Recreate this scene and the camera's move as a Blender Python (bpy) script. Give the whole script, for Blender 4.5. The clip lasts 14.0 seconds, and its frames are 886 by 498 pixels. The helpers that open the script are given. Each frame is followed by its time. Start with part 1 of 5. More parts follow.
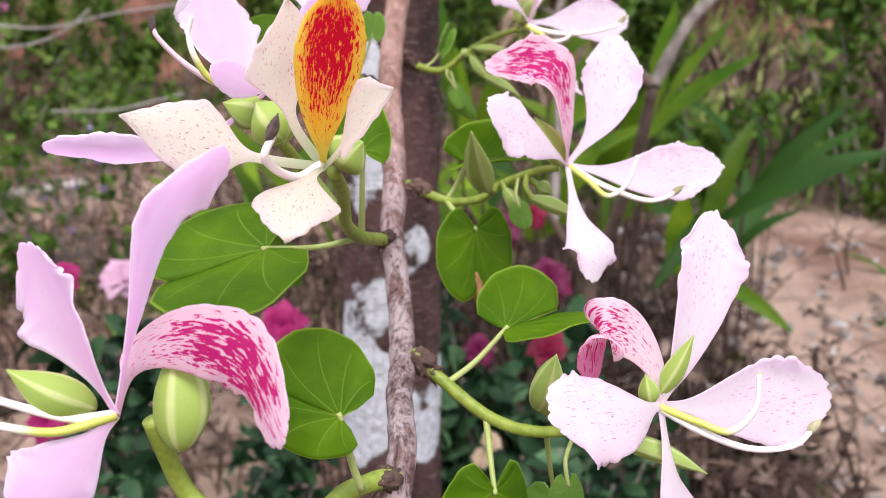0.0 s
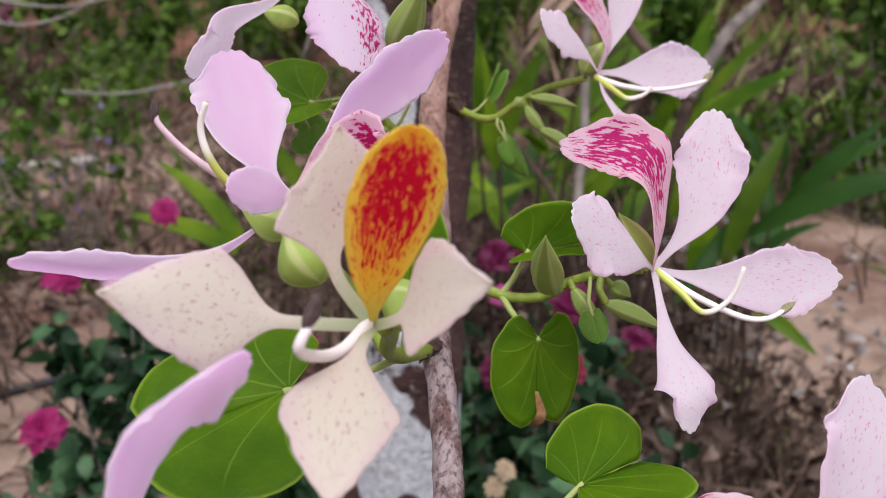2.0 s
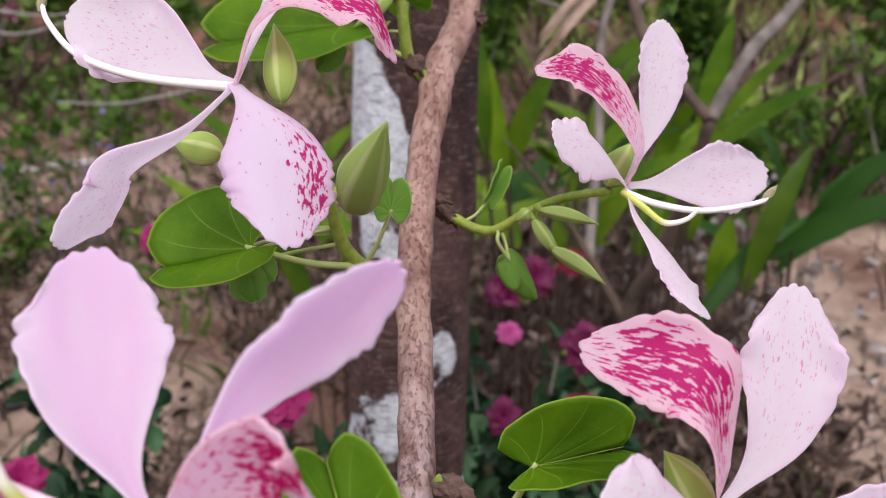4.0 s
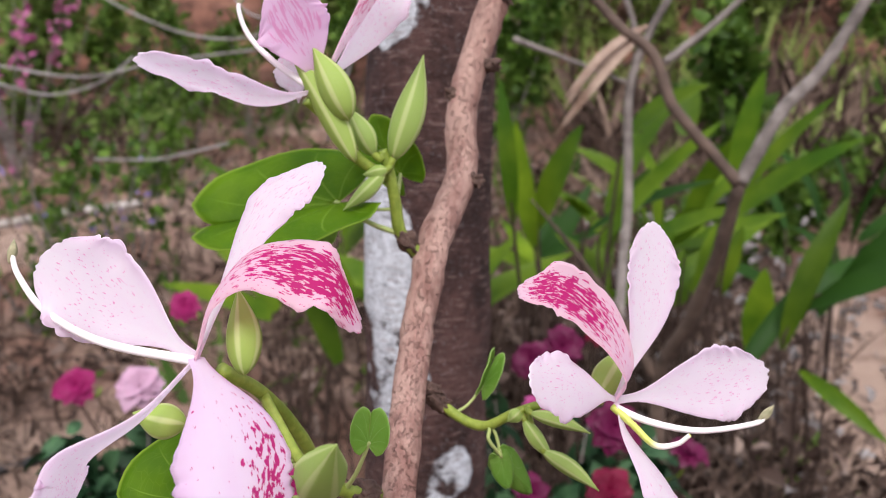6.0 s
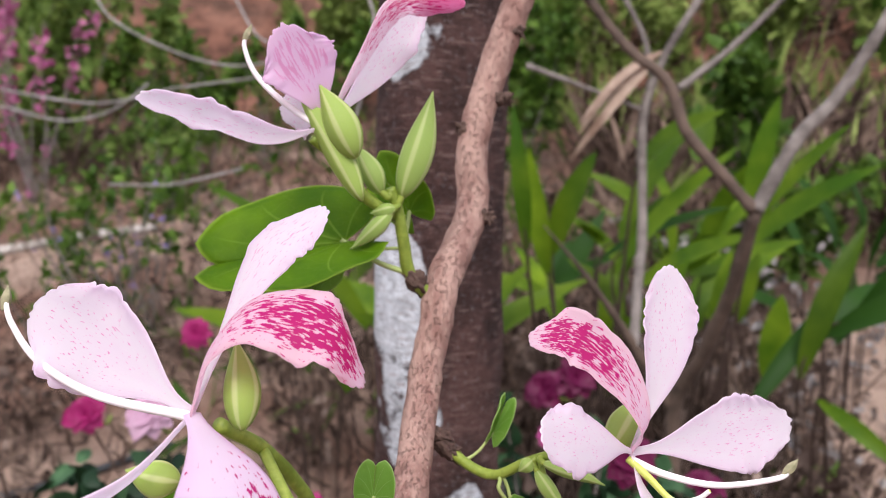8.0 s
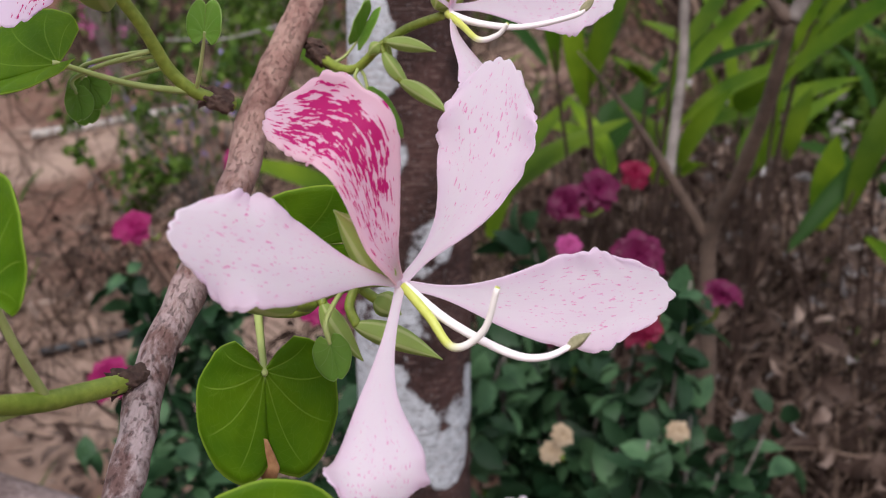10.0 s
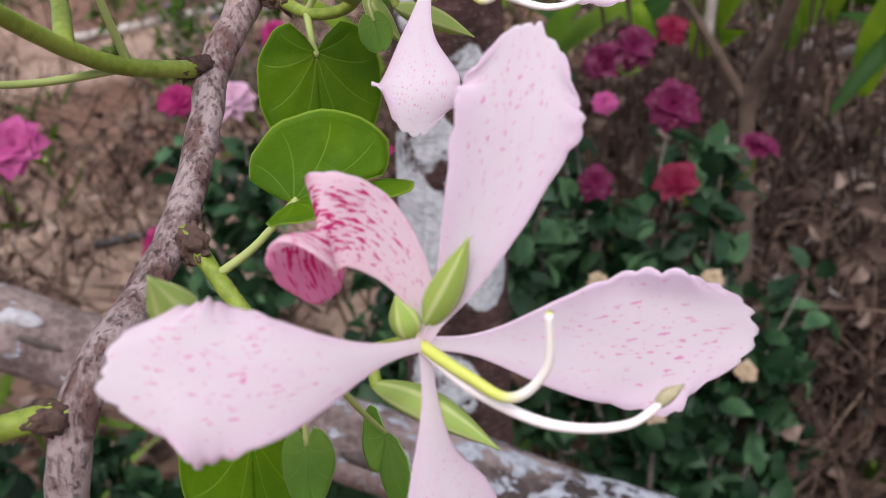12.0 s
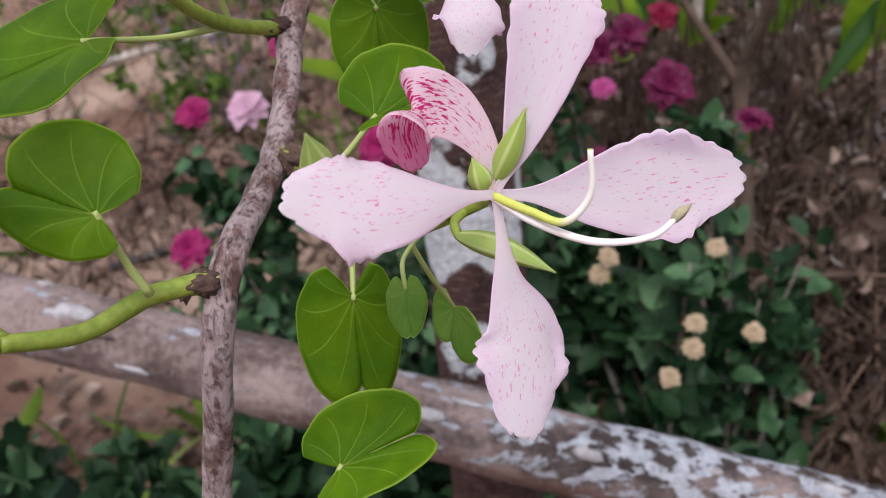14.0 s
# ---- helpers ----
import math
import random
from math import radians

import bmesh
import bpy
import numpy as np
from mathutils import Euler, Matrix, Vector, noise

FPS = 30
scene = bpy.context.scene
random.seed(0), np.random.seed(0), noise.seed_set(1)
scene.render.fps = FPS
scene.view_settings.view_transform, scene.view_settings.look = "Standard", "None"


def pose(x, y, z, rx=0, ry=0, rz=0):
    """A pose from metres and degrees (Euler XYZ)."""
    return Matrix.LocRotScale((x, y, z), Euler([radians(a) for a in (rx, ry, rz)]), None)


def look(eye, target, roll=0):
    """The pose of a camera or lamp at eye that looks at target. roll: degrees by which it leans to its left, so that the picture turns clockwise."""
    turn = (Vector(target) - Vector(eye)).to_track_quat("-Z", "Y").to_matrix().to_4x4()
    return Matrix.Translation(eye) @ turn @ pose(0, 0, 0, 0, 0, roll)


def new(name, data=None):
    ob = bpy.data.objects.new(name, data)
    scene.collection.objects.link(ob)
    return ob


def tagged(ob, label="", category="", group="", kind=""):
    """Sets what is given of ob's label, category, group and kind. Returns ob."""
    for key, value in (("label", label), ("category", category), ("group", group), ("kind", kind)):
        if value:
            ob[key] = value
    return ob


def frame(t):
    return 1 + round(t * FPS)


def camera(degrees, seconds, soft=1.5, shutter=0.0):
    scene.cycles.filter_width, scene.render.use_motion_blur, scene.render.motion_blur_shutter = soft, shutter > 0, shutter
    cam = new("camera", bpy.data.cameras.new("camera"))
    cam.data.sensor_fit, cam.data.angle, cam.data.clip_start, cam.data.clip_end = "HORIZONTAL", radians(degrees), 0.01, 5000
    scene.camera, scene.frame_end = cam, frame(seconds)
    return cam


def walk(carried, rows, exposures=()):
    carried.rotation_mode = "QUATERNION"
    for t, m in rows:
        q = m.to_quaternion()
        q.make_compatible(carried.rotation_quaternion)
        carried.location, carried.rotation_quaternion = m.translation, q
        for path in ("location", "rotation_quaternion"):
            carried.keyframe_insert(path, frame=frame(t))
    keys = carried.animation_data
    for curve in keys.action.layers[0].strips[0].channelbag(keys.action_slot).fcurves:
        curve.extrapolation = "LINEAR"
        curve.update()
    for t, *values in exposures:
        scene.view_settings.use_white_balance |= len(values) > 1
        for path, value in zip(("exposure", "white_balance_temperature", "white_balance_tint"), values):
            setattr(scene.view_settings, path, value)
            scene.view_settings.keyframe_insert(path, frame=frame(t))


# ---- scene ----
cam = camera(54.0, 14.0, 0.8)
cam.data.dof.use_dof = True
cam.data.dof.focus_distance = 0.205
cam.data.dof.aperture_fstop = 22.0
EXPOSURE = [(t, stops + 0.2, 6250, 16.5) for t, stops in ((0.0, 0.45), (1.0, 0.22), (2.0, -0.08), (2.5, -0.04), (5.0, 0.04), (6.5, 0.20), (7.2, 0.16), (9.5, 0.24), (10.0, -0.14), (10.5, -0.02), (11.0, 0.15), (12.0, 0.0), (14.0, -0.06))]
# seconds, eye, yaw to the left, pitch up, roll
PATH = [
    (0, (0.0000, 0.0000, 1.3500), -0.00, -9.00, 0.00),
    (0.5, (-0.0045, 0.0163, 1.3595), -0.80, -9.13, 1.05),
    (1, (-0.0091, 0.0323, 1.3698), -0.58, -9.35, 1.41),
    (1.5, (-0.0102, 0.0443, 1.3759), 0.74, -9.92, 1.61),
    (2, (-0.0150, 0.0561, 1.3778), 0.46, -10.08, 2.27),
    (2.5, (-0.0127, 0.0754, 1.3897), 0.58, -10.23, 2.28),
    (2.7, (-0.0118, 0.0854, 1.3951), 0.57, -10.31, 2.07),
    (5, (-0.0051, 0.1518, 1.4314), 2.23, -10.68, 1.55),
    (5.5, (0.0016, 0.1545, 1.4477), 3.41, -9.77, 0.46),
    (6, (0.0038, 0.1503, 1.4663), 3.83, -8.98, 1.02),
    (6.5, (-0.0073, 0.1597, 1.4765), 4.12, -7.71, 0.58),
    (7, (-0.0174, 0.1707, 1.4812), 4.09, -7.50, 0.93),
    (7.2, (-0.0189, 0.1724, 1.4839), 4.17, -7.29, 1.10),
    (9.3, (0.0695, 0.1318, 1.4132), 7.81, -10.49, 0.15),
    (9.5, (0.0741, 0.1318, 1.4030), 8.66, -11.89, 0.08),
    (10, (0.0808, 0.1294, 1.3834), 10.26, -14.53, -0.19),
    (10.5, (0.0852, 0.1198, 1.3756), 11.28, -15.99, -0.55),
    (11, (0.0866, 0.1114, 1.3683), 11.61, -16.78, -0.56),
    (11.5, (0.0888, 0.0998, 1.3525), 12.24, -18.13, -1.68),
    (12, (0.0883, 0.0924, 1.3391), 13.11, -20.65, -2.34),
    (12.5, (0.0894, 0.0877, 1.3350), 13.29, -21.26, -2.75),
    (13, (0.0910, 0.0806, 1.3353), 13.60, -21.04, -3.30),
    (13.5, (0.0910, 0.0630, 1.3345), 13.54, -20.53, -4.40),
    (14, (0.0855, 0.0364, 1.3290), 13.32, -19.84, -5.87),
]


def heading(eye, yaw, pitch, roll):
    a, b = radians(yaw), radians(pitch)
    ahead = Vector((-math.sin(a) * math.cos(b), math.cos(a) * math.cos(b), math.sin(b)))
    return look(eye, Vector(eye) + ahead, roll)


walk(cam, [(t, heading(eye, yaw, pitch, roll)) for t, eye, yaw, pitch, roll in PATH], EXPOSURE)

# ---- light: a bright, thinly clouded sky ----
world = bpy.data.worlds.new("sky")
scene.world = world
world.use_nodes = True
wn = world.node_tree.nodes
sky = wn.new("ShaderNodeTexSky")
sky.sky_type = "NISHITA"
sky.sun_disc = False
sky.sun_elevation = radians(53)
sky.sun_rotation = radians(200)
sky.air_density, sky.dust_density = 1.0, 4.0
soft_sky = wn.new("ShaderNodeMixRGB")
soft_sky.inputs[0].default_value = 0.65
soft_sky.inputs[2].default_value = (9.0, 9.3, 9.8, 1)
world.node_tree.links.new(sky.outputs[0], soft_sky.inputs[1])
world.node_tree.links.new(soft_sky.outputs[0], wn["Background"].inputs[0])
wn["Background"].inputs[1].default_value = 0.115
sun_data = bpy.data.lights.new("sun", "SUN")
sun_data.energy, sun_data.angle, sun_data.color = 2.5, radians(26), (1.0, 0.96, 0.9)
sun = new("sun", sun_data)
sun.matrix_world = look((0, 0, 0), (-0.06, 0.60, -0.80))

# ---- materials ----
class Nodes:
    def __init__(self, name):
        self.mat = bpy.data.materials.new(name)
        self.mat.use_nodes = True
        self.tree = self.mat.node_tree
        self.bsdf = self.tree.nodes["Principled BSDF"]
        self.out = self.tree.nodes["Material Output"]

    def put(self, kind, **values):
        node = self.tree.nodes.new(kind)
        for key, value in values.items():
            if key in node.inputs:
                node.inputs[key].default_value = value
        return node

    def link(self, a, b):
        self.tree.links.new(a, b)

    def math(self, op, a, b=None, c=None, clamp=False):
        node = self.tree.nodes.new("ShaderNodeMath")
        node.operation, node.use_clamp = op, clamp
        for i, value in enumerate((a, b, c)):
            if value is None:
                continue
            if isinstance(value, (int, float)):
                node.inputs[i].default_value = value
            else:
                self.link(value, node.inputs[i])
        return node.outputs[0]

    def step(self, value, lo, hi):
        node = self.tree.nodes.new("ShaderNodeMapRange")
        node.interpolation_type = "SMOOTHSTEP"
        node.inputs["From Min"].default_value, node.inputs["From Max"].default_value = lo, hi
        self.link(value, node.inputs["Value"])
        return node.outputs[0]

    def mix(self, fac, a, b):
        node = self.tree.nodes.new("ShaderNodeMixRGB")
        if isinstance(fac, (int, float)):
            node.inputs[0].default_value = fac
        else:
            self.link(fac, node.inputs[0])
        for i, value in ((1, a), (2, b)):
            if isinstance(value, tuple):
                node.inputs[i].default_value = (*value, 1)
            else:
                self.link(value, node.inputs[i])
        return node.outputs[0]

    def uv(self):
        node = self.tree.nodes.new("ShaderNodeUVMap")
        node.uv_map = "leafmap"
        split = self.tree.nodes.new("ShaderNodeSeparateXYZ")
        self.link(node.outputs[0], split.inputs[0])
        return split.outputs[0], split.outputs[1]

    def vec(self, x, y, z=0.0):
        node = self.tree.nodes.new("ShaderNodeCombineXYZ")
        for i, value in enumerate((x, y, z)):
            if isinstance(value, (int, float)):
                node.inputs[i].default_value = value
            else:
                self.link(value, node.inputs[i])
        return node.outputs[0]

    def place(self):
        return self.tree.nodes.new("ShaderNodeTexCoord").outputs["Object"]

    def noise(self, vector, scale, detail=4.0, rough=0.55):
        node = self.put("ShaderNodeTexNoise", Scale=scale, Detail=detail, Roughness=rough)
        self.link(vector, node.inputs["Vector"])
        return node.outputs["Fac"]

    def cells(self, vector, scale, feature="F1"):
        node = self.tree.nodes.new("ShaderNodeTexVoronoi")
        node.feature = feature
        node.inputs["Scale"].default_value = scale
        self.link(vector, node.inputs["Vector"])
        return node

    def chance(self):
        return self.tree.nodes.new("ShaderNodeObjectInfo").outputs["Random"]

    def island(self):
        return self.tree.nodes.new("ShaderNodeNewGeometry").outputs["Random Per Island"]

    def bump(self, height, strength, distance):
        node = self.put("ShaderNodeBump", Strength=strength, Distance=distance)
        self.link(height, node.inputs["Height"])
        self.link(node.outputs[0], self.bsdf.inputs["Normal"])

    def finish(self, color, rough=0.6, sheer=0.0, sheer_color=None, gloss=0.5):
        self.link(color, self.bsdf.inputs["Base Color"]) if not isinstance(color, tuple) else None
        if isinstance(color, tuple):
            self.bsdf.inputs["Base Color"].default_value = (*color, 1)
        self.bsdf.inputs["Roughness"].default_value = rough
        self.bsdf.inputs["Specular IOR Level"].default_value = gloss
        if sheer:
            thin = self.tree.nodes.new("ShaderNodeBsdfTranslucent")
            shine = sheer_color if sheer_color is not None else color
            if isinstance(shine, tuple):
                thin.inputs[0].default_value = (*shine, 1)
            else:
                self.link(shine, thin.inputs[0])
            both = self.tree.nodes.new("ShaderNodeMixShader")
            both.inputs[0].default_value = sheer
            self.link(self.bsdf.outputs[0], both.inputs[1])
            self.link(thin.outputs[0], both.inputs[2])
            self.link(both.outputs[0], self.out.inputs[0])
        return self.mat


def petal_material(name, base, rim, spot, sparse, dense, grain=(9.0, 3.2), claw=None, half=0, end=None):
    """A petal: pale ground, rim tint, streaky spots that crowd where dense is high."""
    n = Nodes(name)
    v, u = n.uv()
    across = n.math("ABSOLUTE", v)
    base, rim = (tuple(min(1.04 * c, 0.98) for c in tone) for tone in (base, rim))
    soft = n.noise(n.vec(v, u, n.chance()), 2.2, 3)
    color = n.mix(n.math("MULTIPLY", n.step(across, 0.45, 1.05), 0.8), base, rim)
    color = n.mix(n.math("MULTIPLY", n.step(soft, 0.4, 0.75), 0.35), color, rim)
    if claw:
        color = n.mix(n.step(u, 0.42, 0.08), color, claw)
    if end:
        color = n.mix(n.step(u, 0.72, 0.90), color, end)
    # fine parallel veins
    wave = n.noise(n.vec(n.math("MULTIPLY", v, 26.0), n.math("MULTIPLY", u, 1.4)), 1.0, 2)
    color = n.mix(n.math("MULTIPLY", n.step(wave, 0.5, 0.8), 0.16), color, rim)
    shift = n.math("MULTIPLY", n.chance(), 31.0)
    fleck = n.noise(n.vec(n.math("MULTIPLY", v, grain[0]), n.math("MULTIPLY", u, grain[0] * grain[1] * 0.42), shift), 1.0, 2.0, 0.6)
    crowd = n.math("MULTIPLY", n.step(u, 0.22, 0.70), n.step(u, 1.02, 0.84))
    if half:
        crowd = n.math("MULTIPLY", crowd, n.step(v, -0.1 * half, 0.55 * half))
        crowd = n.math("MULTIPLY", crowd, n.step(across, 0.98, 0.75))
    else:
        crowd = n.math("MULTIPLY", crowd, n.step(across, 0.98, 0.45))
    level = n.math("MULTIPLY_ADD", crowd, -(dense - sparse), 1.0 - sparse)
    mark = n.step(n.math("SUBTRACT", fleck, level), 0.0, 0.035)
    mark = n.math("MULTIPLY", mark, n.step(u, 0.05, 0.2))
    color = n.mix(mark, color, spot)
    n.bump(n.math("ADD", wave, n.math("MULTIPLY", soft, 0.6)), 0.14, 0.0006)
    return n.finish(color, 0.5, 0.72, color, 0.3)


BLUSH = petal_material("petal_blush", (0.94, 0.88, 0.93), (0.93, 0.79, 0.90), (0.92, 0.42, 0.68), 0.315, 0.375, (24.0, 3.0))
PINK = petal_material("petal_pink", (0.98, 0.73, 0.92), (0.98, 0.86, 0.95), (0.78, 0.42, 0.66), 0.27, 0.27, (19.0, 3.2))
SPOTTED = petal_material("petal_spotted", (0.93, 0.75, 0.85), (0.94, 0.72, 0.79), (0.73, 0.04, 0.30), 0.36, 0.585, (13.0, 3.7))
FLECKED = petal_material("petal_flecked", (0.94, 0.82, 0.88), (0.94, 0.76, 0.83), (0.70, 0.05, 0.28), 0.37, 0.50, (14.0, 3.4), end=(0.86, 0.40, 0.60))
HALF = petal_material("petal_half_spotted", (0.92, 0.82, 0.93), (0.90, 0.72, 0.89), (0.66, 0.05, 0.28), 0.32, 0.52, (13.0, 3.7), None, 1)
FLUSH = petal_material("petal_flushed", (0.92, 0.72, 0.87), (0.91, 0.72, 0.87), (0.89, 0.52, 0.74), 0.30, 0.50, (14.0, 0.9))
ORANGE = petal_material("petal_orange", (0.94, 0.64, 0.09), (0.94, 0.80, 0.22), (0.78, 0.016, 0.085), 0.375, 0.63, (19.0, 3.0), (0.82, 0.70, 0.20))
CREAM = petal_material("petal_cream", (0.94, 0.91, 0.82), (0.94, 0.83, 0.83), (0.52, 0.16, 0.20), 0.335, 0.35, (32.0, 3.0), (0.76, 0.80, 0.60))


def leaf_material(name, deep, light, vein, veins=4.6):
    n = Nodes(name)
    u, v = n.uv()
    bent = n.math("MULTIPLY_ADD", n.math("MULTIPLY", v, v), -0.10, n.math("MULTIPLY", u, 1.06))
    ray = n.math("ABSOLUTE", n.math("SUBTRACT", n.math("FRACT", n.math("MULTIPLY", bent, veins)), 0.5))
    near = n.math("MULTIPLY", ray, v)
    rib = n.math("MULTIPLY", n.step(near, 0.022, 0.006), n.step(v, 1.0, 0.7))
    spread = n.vec(n.math("MULTIPLY", n.math("SINE", u), v), n.math("MULTIPLY", n.math("COSINE", u), v), n.chance())
    net = n.cells(spread, 15.0, "DISTANCE_TO_EDGE").outputs["Distance"]
    lace = n.math("MULTIPLY", n.step(net, 0.05, 0.0), 0.14)
    tone = n.noise(n.place(), 60.0, 3)
    color = n.mix(n.step(tone, 0.3, 0.75), deep, light)
    lines = n.math("MAXIMUM", n.math("MULTIPLY", rib, 0.55), lace)
    color = n.mix(lines, color, vein)
    color = n.mix(n.step(v, 0.965, 0.99), color, vein)
    n.bump(n.math("SUBTRACT", tone, n.math("MULTIPLY", lines, 0.8)), 0.35, 0.0008)
    thin = n.mix(0.5, color, (0.36, 0.50, 0.01))
    return n.finish(color, 0.55, 0.48, thin, 0.16)


LEAF = leaf_material("leaf_green", (0.060, 0.160, 0.002), (0.135, 0.265, 0.003), (0.27, 0.42, 0.04))
LEAF_YOUNG = leaf_material("leaf_young", (0.13, 0.30, 0.03), (0.22, 0.40, 0.07), (0.34, 0.50, 0.16))


def sepal_material(name, green, stripe):
    n = Nodes(name)
    u, v = n.uv()
    band = n.math("ABSOLUTE", n.math("SUBTRACT", n.math("FRACT", n.math("MULTIPLY", u, 5.0)), 0.5))
    color = n.mix(n.math("MULTIPLY", n.step(band, 0.30, 0.44), 0.7), green, stripe)
    fuzz = n.noise(n.place(), 900.0, 3)
    color = n.mix(n.math("MULTIPLY", fuzz, 0.3), color, (0.30, 0.36, 0.16))
    n.bump(fuzz, 0.3, 0.0003)
    return n.finish(color, 0.6, 0.15, color, 0.3)


SEPAL = sepal_material("sepal_green", (0.30, 0.42, 0.07), (0.56, 0.60, 0.26))
BUD_GREEN = sepal_material("bud_green", (0.27, 0.39, 0.075), (0.48, 0.54, 0.22))


def plain(name, a, b, scale, rough=0.6, bump=0.3, depth=0.001, sheer=0.0, gloss=0.4, isle=False):
    n = Nodes(name)
    fine = n.noise(n.place(), scale, 6)
    wide = n.noise(n.place(), scale * 0.13, 3)
    color = n.mix(n.step(n.math("MULTIPLY_ADD", wide, 0.5, n.math("MULTIPLY", fine, 0.5)), 0.32, 0.68), a, b)
    if isle == "each":
        color = n.mix(n.math("MULTIPLY_ADD", n.chance(), 0.72, 0.28), tuple(0.35 * c for c in a), color)
    elif isle:
        color = n.mix(n.math("POWER", n.island(), 1.6 if isle is True else isle), tuple(0.55 * c for c in a), color)
    n.bump(fine, bump, depth)
    return n.finish(color, rough, sheer, color if sheer else None, gloss)


TWIG = plain("green_twig", (0.14, 0.20, 0.02), (0.27, 0.34, 0.05), 420, 0.45, 0.5, 0.0005)
STEM = plain("pale_stem", (0.30, 0.38, 0.10), (0.38, 0.44, 0.16), 260, 0.5, 0.2, 0.0003)
FILAMENT = plain("filament_white", (0.80, 0.72, 0.72), (0.86, 0.80, 0.78), 300, 0.45, 0.1, 0.0002)


def pistil_material():
    n = Nodes("pistil_two_tone")
    u, v = n.uv()
    fine = n.noise(n.place(), 600, 3)
    color = n.mix(n.step(v, 0.42, 0.62), n.mix(fine, (0.42, 0.48, 0.06), (0.58, 0.60, 0.14)), (0.82, 0.78, 0.72))
    n.bump(fine, 0.2, 0.0002)
    return n.finish(color, 0.4)


PISTIL = pistil_material()
ANTHER = plain("anther_olive", (0.20, 0.19, 0.10), (0.40, 0.36, 0.22), 700, 0.8, 0.5, 0.0004)

WITHERED = plain("withered_anther", (0.035, 0.022, 0.020), (0.12, 0.08, 0.075), 700, 0.8, 0.5, 0.0004)
PINK_THREAD = plain("filament_pink", (0.80, 0.56, 0.64), (0.86, 0.68, 0.74), 300, 0.45, 0.1, 0.0002)


def bark_material():
    n = Nodes("branch_bark")
    p = n.place()
    tall = n.put("ShaderNodeMapping")
    tall.inputs["Scale"].default_value = (1.0, 0.6, 0.45)
    n.link(p, tall.inputs["Vector"])
    q = tall.outputs[0]
    flake = n.noise(q, 300, 8, 0.66)
    patch = n.noise(q, 120, 5, 0.6)
    crack = n.noise(q, 820, 6, 0.62)
    up = n.put("ShaderNodeSeparateXYZ")
    n.link(p, up.inputs[0])
    young = n.step(up.outputs[2], 0.235, 0.305)
    old = n.mix(n.step(n.math("MULTIPLY_ADD", patch, 0.45, n.math("MULTIPLY", flake, 0.7)), 0.47, 0.64), (0.135, 0.078, 0.070), (0.37, 0.295, 0.295))
    old = n.mix(n.math("MULTIPLY", n.step(crack, 0.41, 0.34), 0.55), old, (0.040, 0.017, 0.014))
    old = n.mix(n.math("MULTIPLY", n.step(crack, 0.62, 0.70), 0.5), old, (0.40, 0.35, 0.34))
    new_bark = n.mix(n.step(patch, 0.35, 0.65), (0.235, 0.125, 0.10), (0.40, 0.255, 0.205))
    new_bark = n.mix(n.math("MULTIPLY", n.step(crack, 0.62, 0.70), 0.5), new_bark, (0.44, 0.34, 0.28))
    color = n.mix(young, old, new_bark)
    n.bump(n.math("ADD", n.math("MULTIPLY", flake, 1.4), n.math("ADD", patch, n.step(crack, 0.37, 0.46))), 0.8, 0.0016)
    return n.finish(color, 0.8, gloss=0.25)


BARK = bark_material()
SCAR = plain("leaf_scar_bark", (0.035, 0.018, 0.014), (0.13, 0.08, 0.06), 500, 0.9, 0.8, 0.0012)


